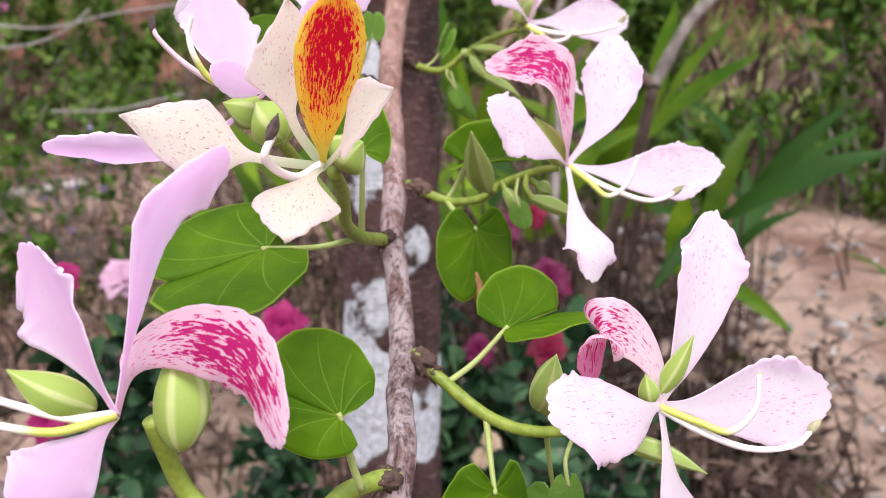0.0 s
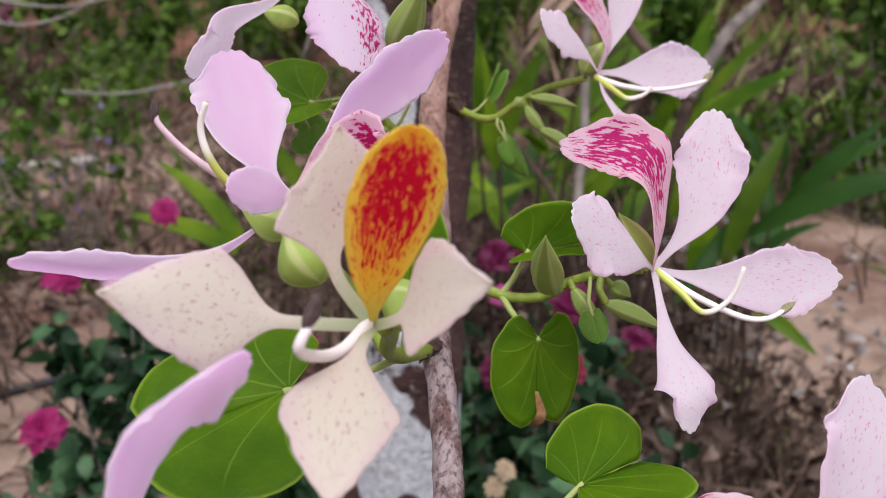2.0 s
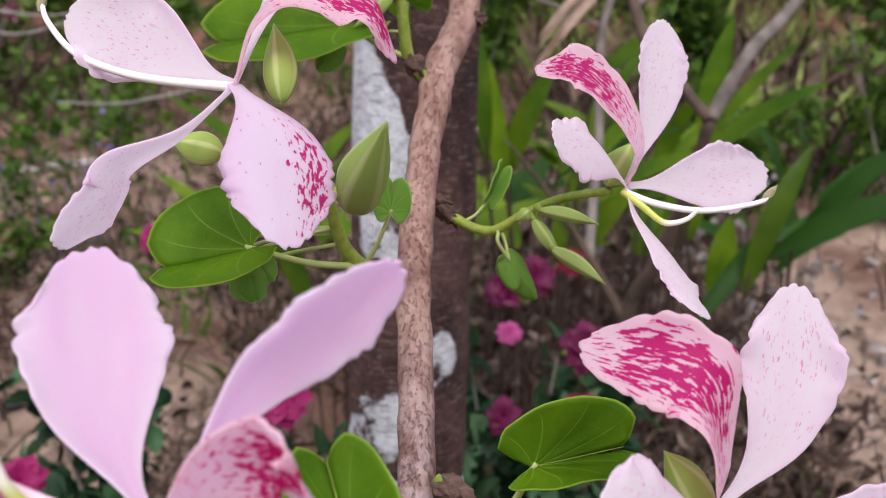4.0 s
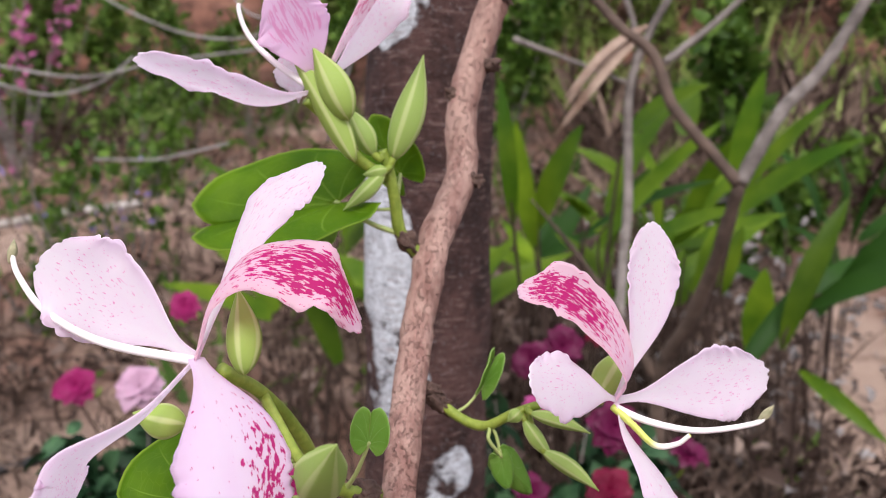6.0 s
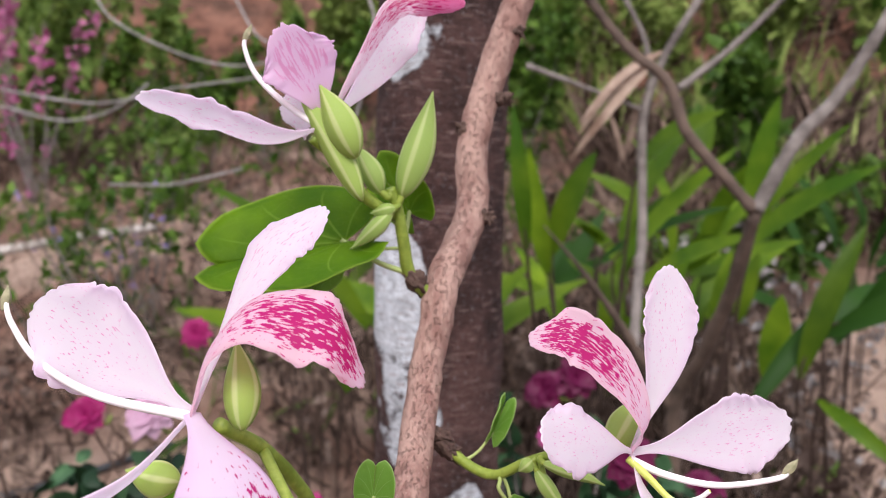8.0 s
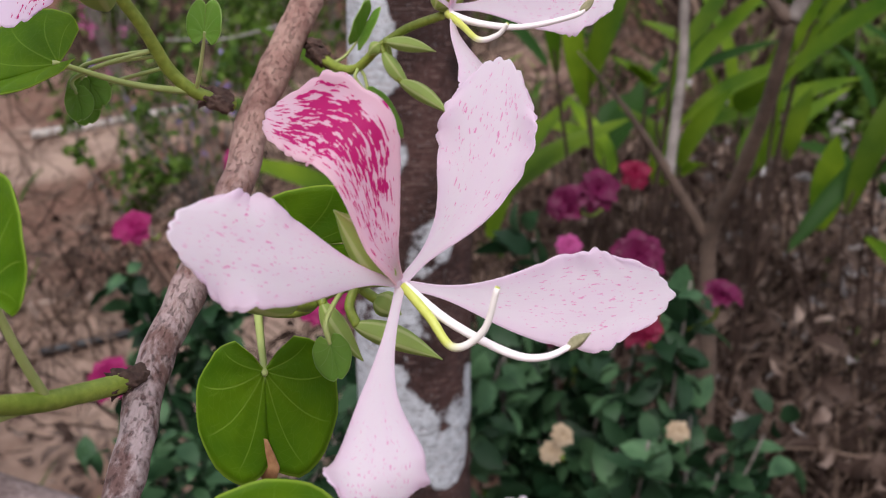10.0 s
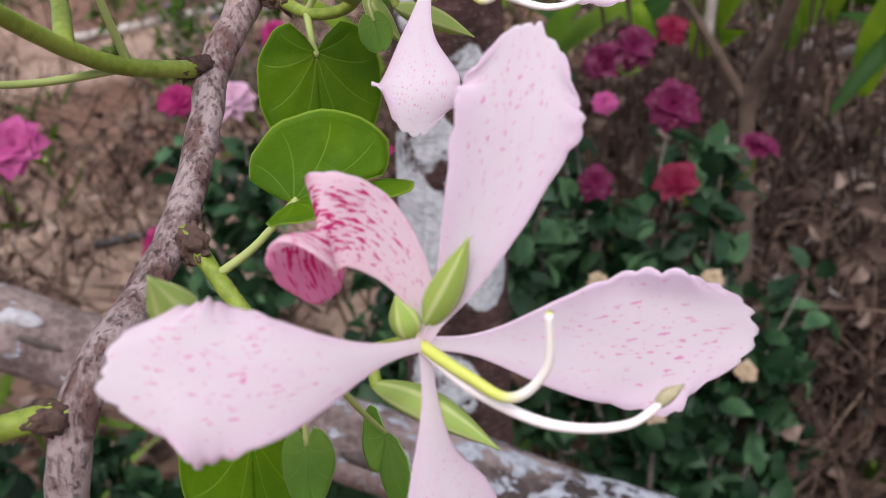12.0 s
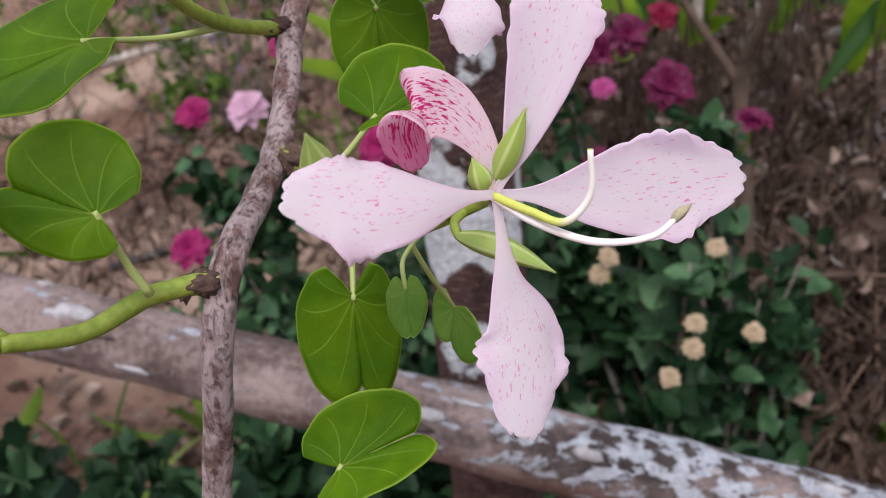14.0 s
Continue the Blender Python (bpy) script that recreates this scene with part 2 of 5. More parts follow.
def lichen_material(name, dark, brown, white, low, high, scale, crusts=(), stretch=1.0, one_end=False, ringed=False):
    """Weathered wood with crusts of pale lichen; crusts: larger patches, by place and reach."""
    n = Nodes(name)
    p = n.place()
    q = p
    if stretch != 1.0:
        along = n.put("ShaderNodeMapping")
        along.inputs["Scale"].default_value = (stretch, 1.0, 1.0)
        n.link(p, along.inputs["Vector"])
        q = along.outputs[0]
    crust = n.noise(q, scale, 7, 0.58)
    fine = n.noise(p, 160, 6, 0.65)
    tone = n.noise(q, 22, 5)
    wood = n.mix(n.step(n.math("MULTIPLY_ADD", tone, 0.6, n.math("MULTIPLY", fine, 0.4)), 0.36, 0.64), dark, brown)
    pale = n.mix(n.step(fine, 0.35, 0.7), white, tuple(c * 0.62 for c in white))
    spread = n.math("MULTIPLY_ADD", fine, 0.10, crust)
    for x, y, z, reach in crusts:
        gap = n.tree.nodes.new("ShaderNodeVectorMath")
        gap.operation = "DISTANCE"
        n.link(p, gap.inputs[0])
        gap.inputs[1].default_value = (x, y, z)
        spread = n.math("MULTIPLY_ADD", n.step(gap.outputs["Value"], reach, reach * 0.45), 0.22 if reach < 0.1 else 0.11, spread)
    if one_end:
        # the crust thickens towards one end, on the upper side
        axis = n.put("ShaderNodeSeparateXYZ")
        n.link(p, axis.inputs[0])
        over = n.math("MULTIPLY_ADD", axis.outputs[0], 0.257, n.math("ADD", axis.outputs[2], -0.109))
        thick = n.math("MULTIPLY", n.step(axis.outputs[0], 1.0, 1.3), n.step(over, -0.014, 0.008))
        spread = n.math("MULTIPLY_ADD", thick, 0.155, spread)
        under = n.math("MULTIPLY", n.step(axis.outputs[0], 0.9, 1.3), n.step(over, 0.004, -0.014))
        wood = n.mix(n.math("MULTIPLY", under, 0.75), wood, n.mix(fine, (0.10, 0.050, 0.038), (0.24, 0.130, 0.100)))
        wood = n.mix(n.math("MULTIPLY", n.math("MULTIPLY", thick, n.step(tone, 0.62, 0.45)), 0.8), wood, (0.02, 0.018, 0.018))
    mask = n.step(spread, low, high)
    color = n.mix(mask, wood, pale)
    if ringed:
        # short level cork marks round the bark
        flat = n.put("ShaderNodeMapping")
        flat.inputs["Scale"].default_value = (70.0, 70.0, 620.0)
        n.link(p, flat.inputs["Vector"])
        cork = n.noise(flat.outputs[0], 1.0, 3, 0.6)
        color = n.mix(n.math("MULTIPLY", n.step(cork, 0.56, 0.68), 0.55), color, (0.24, 0.165, 0.145))
        color = n.mix(n.math("MULTIPLY", n.step(cork, 0.42, 0.34), 0.5), color, dark)
    pit = n.noise(p, 420, 5, 0.7)
    color = n.mix(n.math("MULTIPLY", n.step(pit, 0.56, 0.70), 0.35), color, tuple(0.5 * (c + d) for c, d in zip(brown, white)))
    color = n.mix(n.math("MULTIPLY", n.step(pit, 0.44, 0.30), 0.6), color, dark)
    n.bump(n.math("ADD", n.math("MULTIPLY", mask, 0.5), n.math("ADD", fine, n.math("MULTIPLY", pit, 0.4))), 0.8, 0.004)
    return n.finish(color, 0.85, gloss=0.2)


POST = lichen_material("post_wood_lichen", (0.026, 0.014, 0.012), (0.095, 0.050, 0.043), (0.62, 0.65, 0.68), 0.70, 0.73, 9.0, ((-0.03, -0.035, 1.20, 0.055), (-0.035, -0.02, 1.24, 0.05), (-0.022, -0.04, 1.13, 0.045), (-0.03, -0.03, 1.35, 0.03), (-0.02, -0.045, 1.02, 0.06), (-0.025, -0.04, 0.95, 0.06), (0.02, -0.04, 1.075, 0.03), (0.03, -0.03, 0.92, 0.03), (0.0, -0.045, 0.84, 0.05)), ringed=True)
RAIL = lichen_material("rail_wood_lichen", (0.085, 0.058, 0.052), (0.31, 0.240, 0.225), (0.42, 0.44, 0.49), 0.67, 0.71, 85.0, (), 0.55, True)


def soil_material():
    n = Nodes("dry_soil")
    p = n.place()
    wide = n.noise(p, 1.3, 5)
    mid = n.noise(p, 9, 6, 0.6)
    fine = n.noise(p, 70, 6, 0.7)
    color = n.mix(n.step(wide, 0.38, 0.62), (0.27, 0.15, 0.11), (0.54, 0.385, 0.30))
    color = n.mix(n.math("MULTIPLY", n.step(mid, 0.48, 0.62), 0.45), color, (0.15, 0.088, 0.06))
    color = n.mix(n.math("MULTIPLY", n.step(fine, 0.52, 0.72), 0.5), color, (0.46, 0.38, 0.31))
    where = n.put("ShaderNodeSeparateXYZ")
    n.link(p, where.inputs[0])
    clay = n.step(n.math("MULTIPLY_ADD", wide, 2.0, where.outputs[1]), 6.2, 8.0)
    ooze = n.noise(p, 3.2, 6, 0.65)
    color = n.mix(n.math("MULTIPLY", clay, 0.9), color, n.mix(n.step(ooze, 0.40, 0.62), (0.085, 0.040, 0.028), (0.27, 0.125, 0.085)))
    # shade under the bed's plants, painted as a darker near soil colour
    bed = n.step(n.math("MULTIPLY_ADD", mid, 1.0, where.outputs[1]), 2.5, 1.8)
    color = n.mix(n.math("MULTIPLY", bed, 0.62), color, n.mix(fine, (0.065, 0.034, 0.025), (0.17, 0.095, 0.070)))
    n.bump(n.math("ADD", mid, n.math("MULTIPLY", fine, 0.6)), 0.9, 0.05)
    return n.finish(color, 0.95, gloss=0.1)


SOIL = soil_material()
ROSE_CRIMSON = plain("rose_crimson", (0.30, 0.006, 0.050), (0.46, 0.010, 0.095), 60, 0.5, 0.2, 0.001, 0.25, 0.3, True)
ROSE_PURPLE = plain("rose_purple", (0.17, 0.006, 0.065), (0.37, 0.014, 0.135), 60, 0.5, 0.2, 0.001, 0.25, 0.3, True)
ROSE_PINK = plain("rose_pink", (0.72, 0.10, 0.38), (0.86, 0.28, 0.56), 60, 0.5, 0.2, 0.001, 0.3, 0.3, True)
ROSE_PALE = plain("rose_pale_pink", (0.94, 0.56, 0.76), (0.96, 0.74, 0.87), 60, 0.5, 0.2, 0.001, 0.3, 0.3, True)
ROSE_CREAM = plain("blossom_cream", (0.74, 0.56, 0.36), (0.90, 0.76, 0.60), 60, 0.5, 0.2, 0.001, 0.3, 0.3, True)
ROSE_LEAF = plain("rose_leaf", (0.016, 0.060, 0.022), (0.14, 0.275, 0.125), 30, 0.5, 0.3, 0.002, 0.25, 0.25, 1.9)
SHRUB_LEAF = plain("shrub_leaf", (0.055, 0.125, 0.016), (0.22, 0.35, 0.055), 14, 0.5, 0.3, 0.002, 0.36, 0.15, 1.0)
STRAP_LEAF = plain("strap_leaf", (0.055, 0.15, 0.006), (0.30, 0.45, 0.022), 10, 0.48, 0.2, 0.002, 0.46, 0.18, "each")
STRAP_DARK = plain("strap_leaf_dark", (0.026, 0.09, 0.010), (0.10, 0.25, 0.026), 10, 0.5, 0.2, 0.002, 0.35, 0.15, True)
STRAW = plain("dry_straw", (0.070, 0.040, 0.029), (0.40, 0.285, 0.215), 20, 0.9, 0.4, 0.003, 0.15, 0.2, True)
GREY_BARK = plain("grey_bark", (0.075, 0.06, 0.052), (0.26, 0.225, 0.20), 46, 0.85, 0.6, 0.003)
STICK = plain("pale_stick", (0.34, 0.30, 0.26), (0.54, 0.50, 0.46), 30, 0.85, 0.4, 0.003)
HOSE = plain("black_hose", (0.014, 0.015, 0.017), (0.03, 0.032, 0.036), 30, 0.45, 0.2, 0.001)
MAGENTA_BLOOM = plain("magenta_bloom", (0.62, 0.16, 0.36), (0.76, 0.34, 0.50), 20, 0.6, 0.2, 0.001, 0.3, 0.3, True)
LITTER = plain("dead_leaf_litter", (0.065, 0.037, 0.027), (0.44, 0.33, 0.27), 20, 0.9, 0.4, 0.003, 0.1, 0.2, 1.8)
BLEACHED = plain("bleached_leaf", (0.22, 0.19, 0.18), (0.62, 0.58, 0.56), 30, 0.8, 0.4, 0.002, 0.2, 0.3, 0.9)
VIOLET = plain("violet_bloom", (0.26, 0.18, 0.48), (0.46, 0.38, 0.66), 40, 0.6, 0.2, 0.001, 0.3, 0.3, True)
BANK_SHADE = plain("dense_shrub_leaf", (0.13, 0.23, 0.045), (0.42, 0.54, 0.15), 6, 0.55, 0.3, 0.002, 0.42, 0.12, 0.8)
FLAKE_PALE = plain("pale_bark_flake", (0.24, 0.22, 0.22), (0.44, 0.44, 0.46), 120, 0.9, 0.8, 0.002)
FLAKE_DARK = plain("dark_bark_flake", (0.02, 0.017, 0.016), (0.09, 0.07, 0.06), 120, 0.9, 0.8, 0.002)
DRIED = plain("dried_leaf_edge", (0.20, 0.09, 0.035), (0.40, 0.22, 0.10), 400, 0.8, 0.4, 0.0006)
OLIVE = plain("olive_dry_grass", (0.19, 0.27, 0.055), (0.48, 0.57, 0.18), 6, 0.8, 0.3, 0.003, 0.35, 0.1, 0.8)
VINE_BARK = plain("pale_vine_bark", (0.16, 0.14, 0.13), (0.40, 0.37, 0.35), 60, 0.85, 0.6, 0.002)
DEAD_LEAF = plain("dead_brown_leaf", (0.20, 0.12, 0.08), (0.48, 0.36, 0.28), 40, 0.8, 0.5, 0.002, 0.2)
DARK_BARK = plain("dark_brown_bark", (0.045, 0.030, 0.022), (0.14, 0.095, 0.07), 46, 0.85, 0.6, 0.003)
ROSE_MAGENTA = plain("rose_magenta", (0.46, 0.015, 0.16), (0.70, 0.06, 0.30), 60, 0.5, 0.2, 0.001, 0.25, 0.3, True)

# ---- builders ----
def thing(name, base, label, category, group="", kind=""):
    ob = new(name)
    ob.empty_display_size = 0.02
    ob.matrix_world = Matrix.Translation(base)
    return tagged(ob, label, category, group, kind)


def part(name, bm, material, parent, label="", thick=0.0, smooth=True):
    """One mesh, made in world places, linked under a thing or a part."""
    mesh = bpy.data.meshes.new(name)
    top = parent
    while top is not None and top.parent is not None:
        top = top.parent
    if top is not None:
        bmesh.ops.translate(bm, verts=bm.verts, vec=-Vector(top.location))
    for f in bm.faces:
        f.smooth = smooth
    bm.to_mesh(mesh)
    bm.free()
    mesh.materials.append(material)
    ob = new(name, mesh)
    if parent:
        ob.parent = parent
    if thick:
        solid = ob.modifiers.new("thickness", "SOLIDIFY")
        solid.thickness, solid.offset = thick, 0.0
    if label:
        ob["label"] = label
    return ob


def spline(points, count):
    """A smooth line through the points: count places and headings."""
    p = [Vector(q) for q in points]
    p = [p[0] * 2 - p[1], *p, p[-1] * 2 - p[-2]]
    spans = len(p) - 3
    made = []
    for i in range(count):
        s = i / (count - 1) * spans
        k = min(int(s), spans - 1)
        t = s - k
        a, b, c, d = p[k:k + 4]
        place = 0.5 * (2 * b + (c - a) * t + (2 * a - 5 * b + 4 * c - d) * t * t + (3 * b - a - 3 * c + d) * t ** 3)
        slope = 0.5 * ((c - a) + 2 * (2 * a - 5 * b + 4 * c - d) * t + 3 * (3 * b - a - 3 * c + d) * t * t)
        made.append((place, slope.normalized()))
    return made


def add_tube(bm, points, radius, count=24, sides=10, rough=0.0, grain=300.0, cap=True):
    """A round stem along the points; radius is a number or a function of 0..1."""
    uv = bm.loops.layers.uv.get("leafmap") or bm.loops.layers.uv.new("leafmap")
    line = spline(points, count)
    side = line[0][1].orthogonal().normalized()
    rings = []
    for i, (place, ahead) in enumerate(line):
        side = (side - ahead * side.dot(ahead)).normalized()
        other = ahead.cross(side)
        r = radius(i / (count - 1)) if callable(radius) else radius
        ring = []
        for k in range(sides):
            a = math.tau * k / sides
            out = side * math.cos(a) + other * math.sin(a)
            extra = rough * noise.noise((place + out * r) * grain) if rough else 0.0
            ring.append(bm.verts.new(place + out * r * (1 + extra)))
        rings.append(ring)
    for i in range(count - 1):
        for k in range(sides):
            j = (k + 1) % sides
            f = bm.faces.new((rings[i][k], rings[i][j], rings[i + 1][j], rings[i + 1][k]))
            for loop, (a, b) in zip(f.loops, ((k, i), (k + 1, i), (k + 1, i + 1), (k, i + 1))):
                loop[uv].uv = (a / sides, b / (count - 1))
    if cap:
        bm.faces.new(rings[0][::-1])
        bm.faces.new(rings[-1])


def tube(points, radius, **more):
    bm = bmesh.new()
    add_tube(bm, points, radius, **more)
    return bm


def ease(x, lo, hi):
    x = min(max((x - lo) / (hi - lo), 0.0), 1.0)
    return x * x * (3 - 2 * x)


def petal_mesh(points, width, side, cup, seed, frill=1.0, aged=False, broad=False, oval=False):
    bm = bmesh.new()
    uv = bm.loops.layers.uv.new("leafmap")
    rows, cols = 84, 25
    line = spline(points, rows)
    grid = []
    for i, (place, ahead) in enumerate(line):
        u = i / (rows - 1)
        across = Vector(side)
        across = (across - ahead * across.dot(ahead)).normalized()
        face = across.cross(ahead)
        if oval:
            w = (0.10 + 0.90 * ease(u, 0.04, 0.68)) * (math.sqrt(max(1 - ((u - 0.66) / 0.345) ** 2, 0.02)) if u > 0.66 else 1.0)
        elif aged:
            w = (0.11 + 0.89 * ease(u, 0.32, 0.69) ** 1.45) * (max(1 - ((u - 0.66) / 0.34) ** 1.35, 0.0) if u > 0.66 else 1.0)
        else:
            w = 0.16 + 0.84 * ease(u, 0.0, 0.70) if broad else 0.10 + 0.90 * ease(u, 0.07, 0.77) ** 1.15
            if u > 0.74:
                s = (u - 0.74) / 0.26
                w *= 1 - 0.36 * s ** 2.0
        row = []
        for k in range(cols):
            v = k / (cols - 1) * 2 - 1
            edge = ease(u, 0.45, 0.75)
            scallop = abs(math.sin(u * 36.0 + seed * 5.0 + 2.2 * noise.noise((u * 7.0, seed, 1.0 if v > 0 else 6.0)))) - 0.5
            jag = noise.noise((seed * 3.1, u * 9.0, 4.0 if v > 0 else 9.0)) * 0.12 + scallop * 0.075
            reach = w * (1 + frill * edge * abs(v) ** 3 * jag)
            lobe = frill * ease(u, 0.8, 1.0) * (noise.noise((v * 3.1, seed, 0.0)) * 0.05 + abs(math.sin(v * 8.0 + seed * 3.0 + 1.5 * noise.noise((v * 3.0, seed, 5.0)))) * 0.045 - 0.02)
            if not aged and not oval:
                lobe -= 0.30 * abs(v) ** 2.2 * ease(u, 0.66, 1.0)
            lift = cup * (v * v) * w - 0.12 * cup
            wave = frill * edge * (1 - 0.7 * ease(u, 0.8, 1.0)) * (abs(v) ** 2) * 0.18 * noise.noise((u * 5.2, v * 1.3, seed * 7.3))
            fine = frill * edge * (1 - 0.6 * ease(u, 0.88, 1.0)) * (abs(v) ** 4) * 0.05 * noise.noise((u * 21.0, v, seed * 2.3))
            row.append(bm.verts.new(place + across * (v * reach * width / 2) + ahead * (lobe * width) + face * ((lift + wave + fine) * width)))
        grid.append(row)
    for i in range(rows - 1):
        for k in range(cols - 1):
            f = bm.faces.new((grid[i][k], grid[i][k + 1], grid[i + 1][k + 1], grid[i + 1][k]))
            for loop, (a, b) in zip(f.loops, ((k, i), (k + 1, i), (k + 1, i + 1), (k, i + 1))):
                loop[uv].uv = (a / (cols - 1) * 2 - 1, b / (rows - 1))
    return bm


STYLES = {0: (BLUSH, ""), 1: (SPOTTED, "standard petal with crowded magenta flecks"), 2: (ORANGE, "orange standard petal with dark red flecks"), 3: (HALF, "petal with magenta flecks along one side"), 5: (FLECKED, "curled petal with scattered magenta flecks"), 4: (FLUSH, "petal with a soft magenta flush at its end")}
petal_count = [0]


def petal(flower, points, width, side, style, cup=0.1):
    petal_count[0] += 1
    material, label = STYLES[style]
    if style == 0:
        material = {"pink": PINK, "cream": CREAM}.get(flower.get("tone", ""), BLUSH)
    aged = flower.get("tone", "") == "cream"
    bm = petal_mesh(points, width, side, cup, petal_count[0] * 1.37, 0.35 if style == 2 else 0.7 if aged else (0.9 if flower.get("tone", "") == "pink" else 1.0), aged and style == 0, style in (1, 3, 5), style == 2)
    return part("petal", bm, material, flower, label, 0.00035)


def spindle(a, b, radius, ridge=0.06, fat=0.42):
    """A pointed bud or sepal from its base a to its tip b."""
    a, b = Vector(a), Vector(b)
    bm = bmesh.new()
    uv = bm.loops.layers.uv.new("leafmap")
    ahead = (b - a).normalized()
    side = ahead.orthogonal().normalized()
    other = ahead.cross(side)
    bend = side * (b - a).length * 0.04
    rows, sides = 18, 20
    rings = []
    for i in range(rows):
        u = i / (rows - 1)
        r = radius * (math.sin(math.pi * u ** (math.log(0.5) / math.log(fat))) ** 0.9 * (1 - 0.25 * u ** 4) + 0.14 * (1 - u))
        middle = a.lerp(b, u) + bend * math.sin(math.pi * u)
        ring = []
        for k in range(sides):
            t = math.tau * k / sides
            rr = max(r, 0.00015) * (1 + ridge * math.cos(5 * t))
            ring.append(bm.verts.new(middle + side * math.cos(t) * rr + other * math.sin(t) * rr))
        rings.append(ring)
    for i in range(rows - 1):
        for k in range(sides):
            j = (k + 1) % sides
            f = bm.faces.new((rings[i][k], rings[i][j], rings[i + 1][j], rings[i + 1][k]))
            for loop, (p, q) in zip(f.loops, ((k, i), (k + 1, i), (k + 1, i + 1), (k, i + 1))):
                loop[uv].uv = (p / sides, q / (rows - 1))
    bm.faces.new(rings[0][::-1])
    bm.faces.new(rings[-1])
    return bm


def outline(angle):
    """How far a half leaf reaches from its stalk at an angle from the midrib."""
    knots = ((0, 0.80), (10, 0.93), (22, 1.03), (38, 1.04), (58, 0.98), (80, 0.86), (105, 0.66), (128, 0.46), (142, 0.0))
    for (a, ra), (b, rb) in zip(knots, knots[1:]):
        if angle <= b:
            s = (angle - a) / (b - a)
            return ra + (rb - ra) * (s * s * (3 - 2 * s) * 0.5 + s * 0.5)
    return 0.0


def lobe_mesh(base, middle, outer, cup, seed):
    """One half of a two-lobed leaf: base is the stalk's end, middle the notch, outer the far edge."""
    base, middle, outer = Vector(base), Vector(middle), Vector(outer)
    ahead = (middle - base).normalized()
    length = (middle - base).length / 0.80
    out = outer - base
    out = out - ahead * out.dot(ahead)
    reach = out.length / 0.86
    out.normalize()
    face = ahead.cross(out)
    bm = bmesh.new()
    uv = bm.loops.layers.uv.new("leafmap")
    rays, rows = 22, 11
    grid = []
    for i in range(rays):
        a = 142.0 * i / (rays - 1)
        line = []
        for k in range(rows):
            r = k / (rows - 1)
            far = outline(a) * r
            x, y = math.cos(radians(a)) * far, math.sin(radians(a)) * far
            bow = cup * (y * y * 0.9 - 0.35 * x * x) + 0.035 * noise.noise((x * 2.4, y * 2.4, seed)) * far
            bow += 0.018 * math.sin(a * 0.16 * 4.6) * r * (1 - 0.4 * r) * ease(a, 4, 20)
            line.append(bm.verts.new(base + ahead * (x * length) + out * (y * reach) + face * (bow * length)))
        grid.append(line)
    for i in range(rays - 1):
        for k in range(rows - 1):
            f = bm.faces.new((grid[i][k], grid[i][k + 1], grid[i + 1][k + 1], grid[i + 1][k]))
            for loop, (p, q) in zip(f.loops, ((i, k), (i, k + 1), (i + 1, k + 1), (i + 1, k))):
                loop[uv].uv = (p / (rays - 1), q / (rows - 1))
    bmesh.ops.remove_doubles(bm, verts=bm.verts, dist=1e-7)
    return bm


def leaf(spec, label, material=LEAF, stalk=0.0009, cup=0.18):
    base, middle, left, right = (Vector(p) for p in spec[:4])
    root = Vector(spec[4]) if len(spec) > 4 else base - (middle - base) * 0.6
    ob = thing("leaf", base, label, "leaf", "two-lobed leaves on the branch")
    part("lobe", lobe_mesh(base, middle, left, cup, base.x * 91), material, ob, "", 0.0003)
    part("lobe", lobe_mesh(base, middle, right, -cup, base.y * 57), material, ob, "", 0.0003)
    bend = base.lerp(root, 0.5) + Vector((0, 0, -0.0015))
    part("petiole", tube([root, bend, base, base + (middle - base) * 0.03], lambda u: stalk * (1.2 - 0.6 * u), count=14, sides=8), STEM, ob, "thin yellow-green leaf stalk")
    part("midrib", tube([base, base.lerp(middle, 0.5), middle], lambda u: stalk * 0.26 * (1 - 0.6 * u), count=8, sides=6), TWIG, ob)
    return ob


def bud(spec, label):
    ob = thing("flower_bud", spec[0], label, "bud", "flower buds on the branch")
    part("sepal", spindle(spec[0], spec[1], spec[2]), BUD_GREEN, ob)
    way = (Vector(spec[1]) - Vector(spec[0])).normalized()
    root = nearest_twig(spec[0])
    part("bud_stalk", tube([root, root.lerp(Vector(spec[0]), 0.6) - way * spec[2] * 0.5, Vector(spec[0]) + way * spec[2] * 0.4], min(spec[2] * 0.42, 0.0013), count=10, sides=10), TWIG, ob)
    return ob


def nearest_twig(place):
    """The place on the twigs that lies nearest."""
    spots = [p for line in TWIGS for p, _ in spline(line, 40)]
    return min(spots, key=lambda p: (p - Vector(place)).length)


def flower(center, label, tone=""):
    ob = thing("flower", center, label, "flower", "flowers on the branch")
    if tone:
        ob["tone"] = tone
    return ob


def thread(ob, name, points, radius, material, anther=0.0, label="", dark=False):
    stem = part(name, tube(points, lambda u: radius * (1.25 - 0.6 * u), count=30, sides=10), material, ob, label)
    if anther:
        end, way = Vector(points[-1]), (Vector(points[-1]) - Vector(points[-2])).normalized()
        turn = (way + Vector((0.5, 0.2, 0.6))).normalized()
        part("anther", spindle(end - turn * anther * 0.5, end + turn * anther * 0.5, anther * 0.17, 0.1, 0.5), WITHERED if dark else ANTHER, stem, "withered dark anther" if dark else "olive brown anther")
    return stem


def calyx(ob, spec):
    return part("sepal", spindle(*spec), SEPAL, ob, "yellow-green striped sepal")


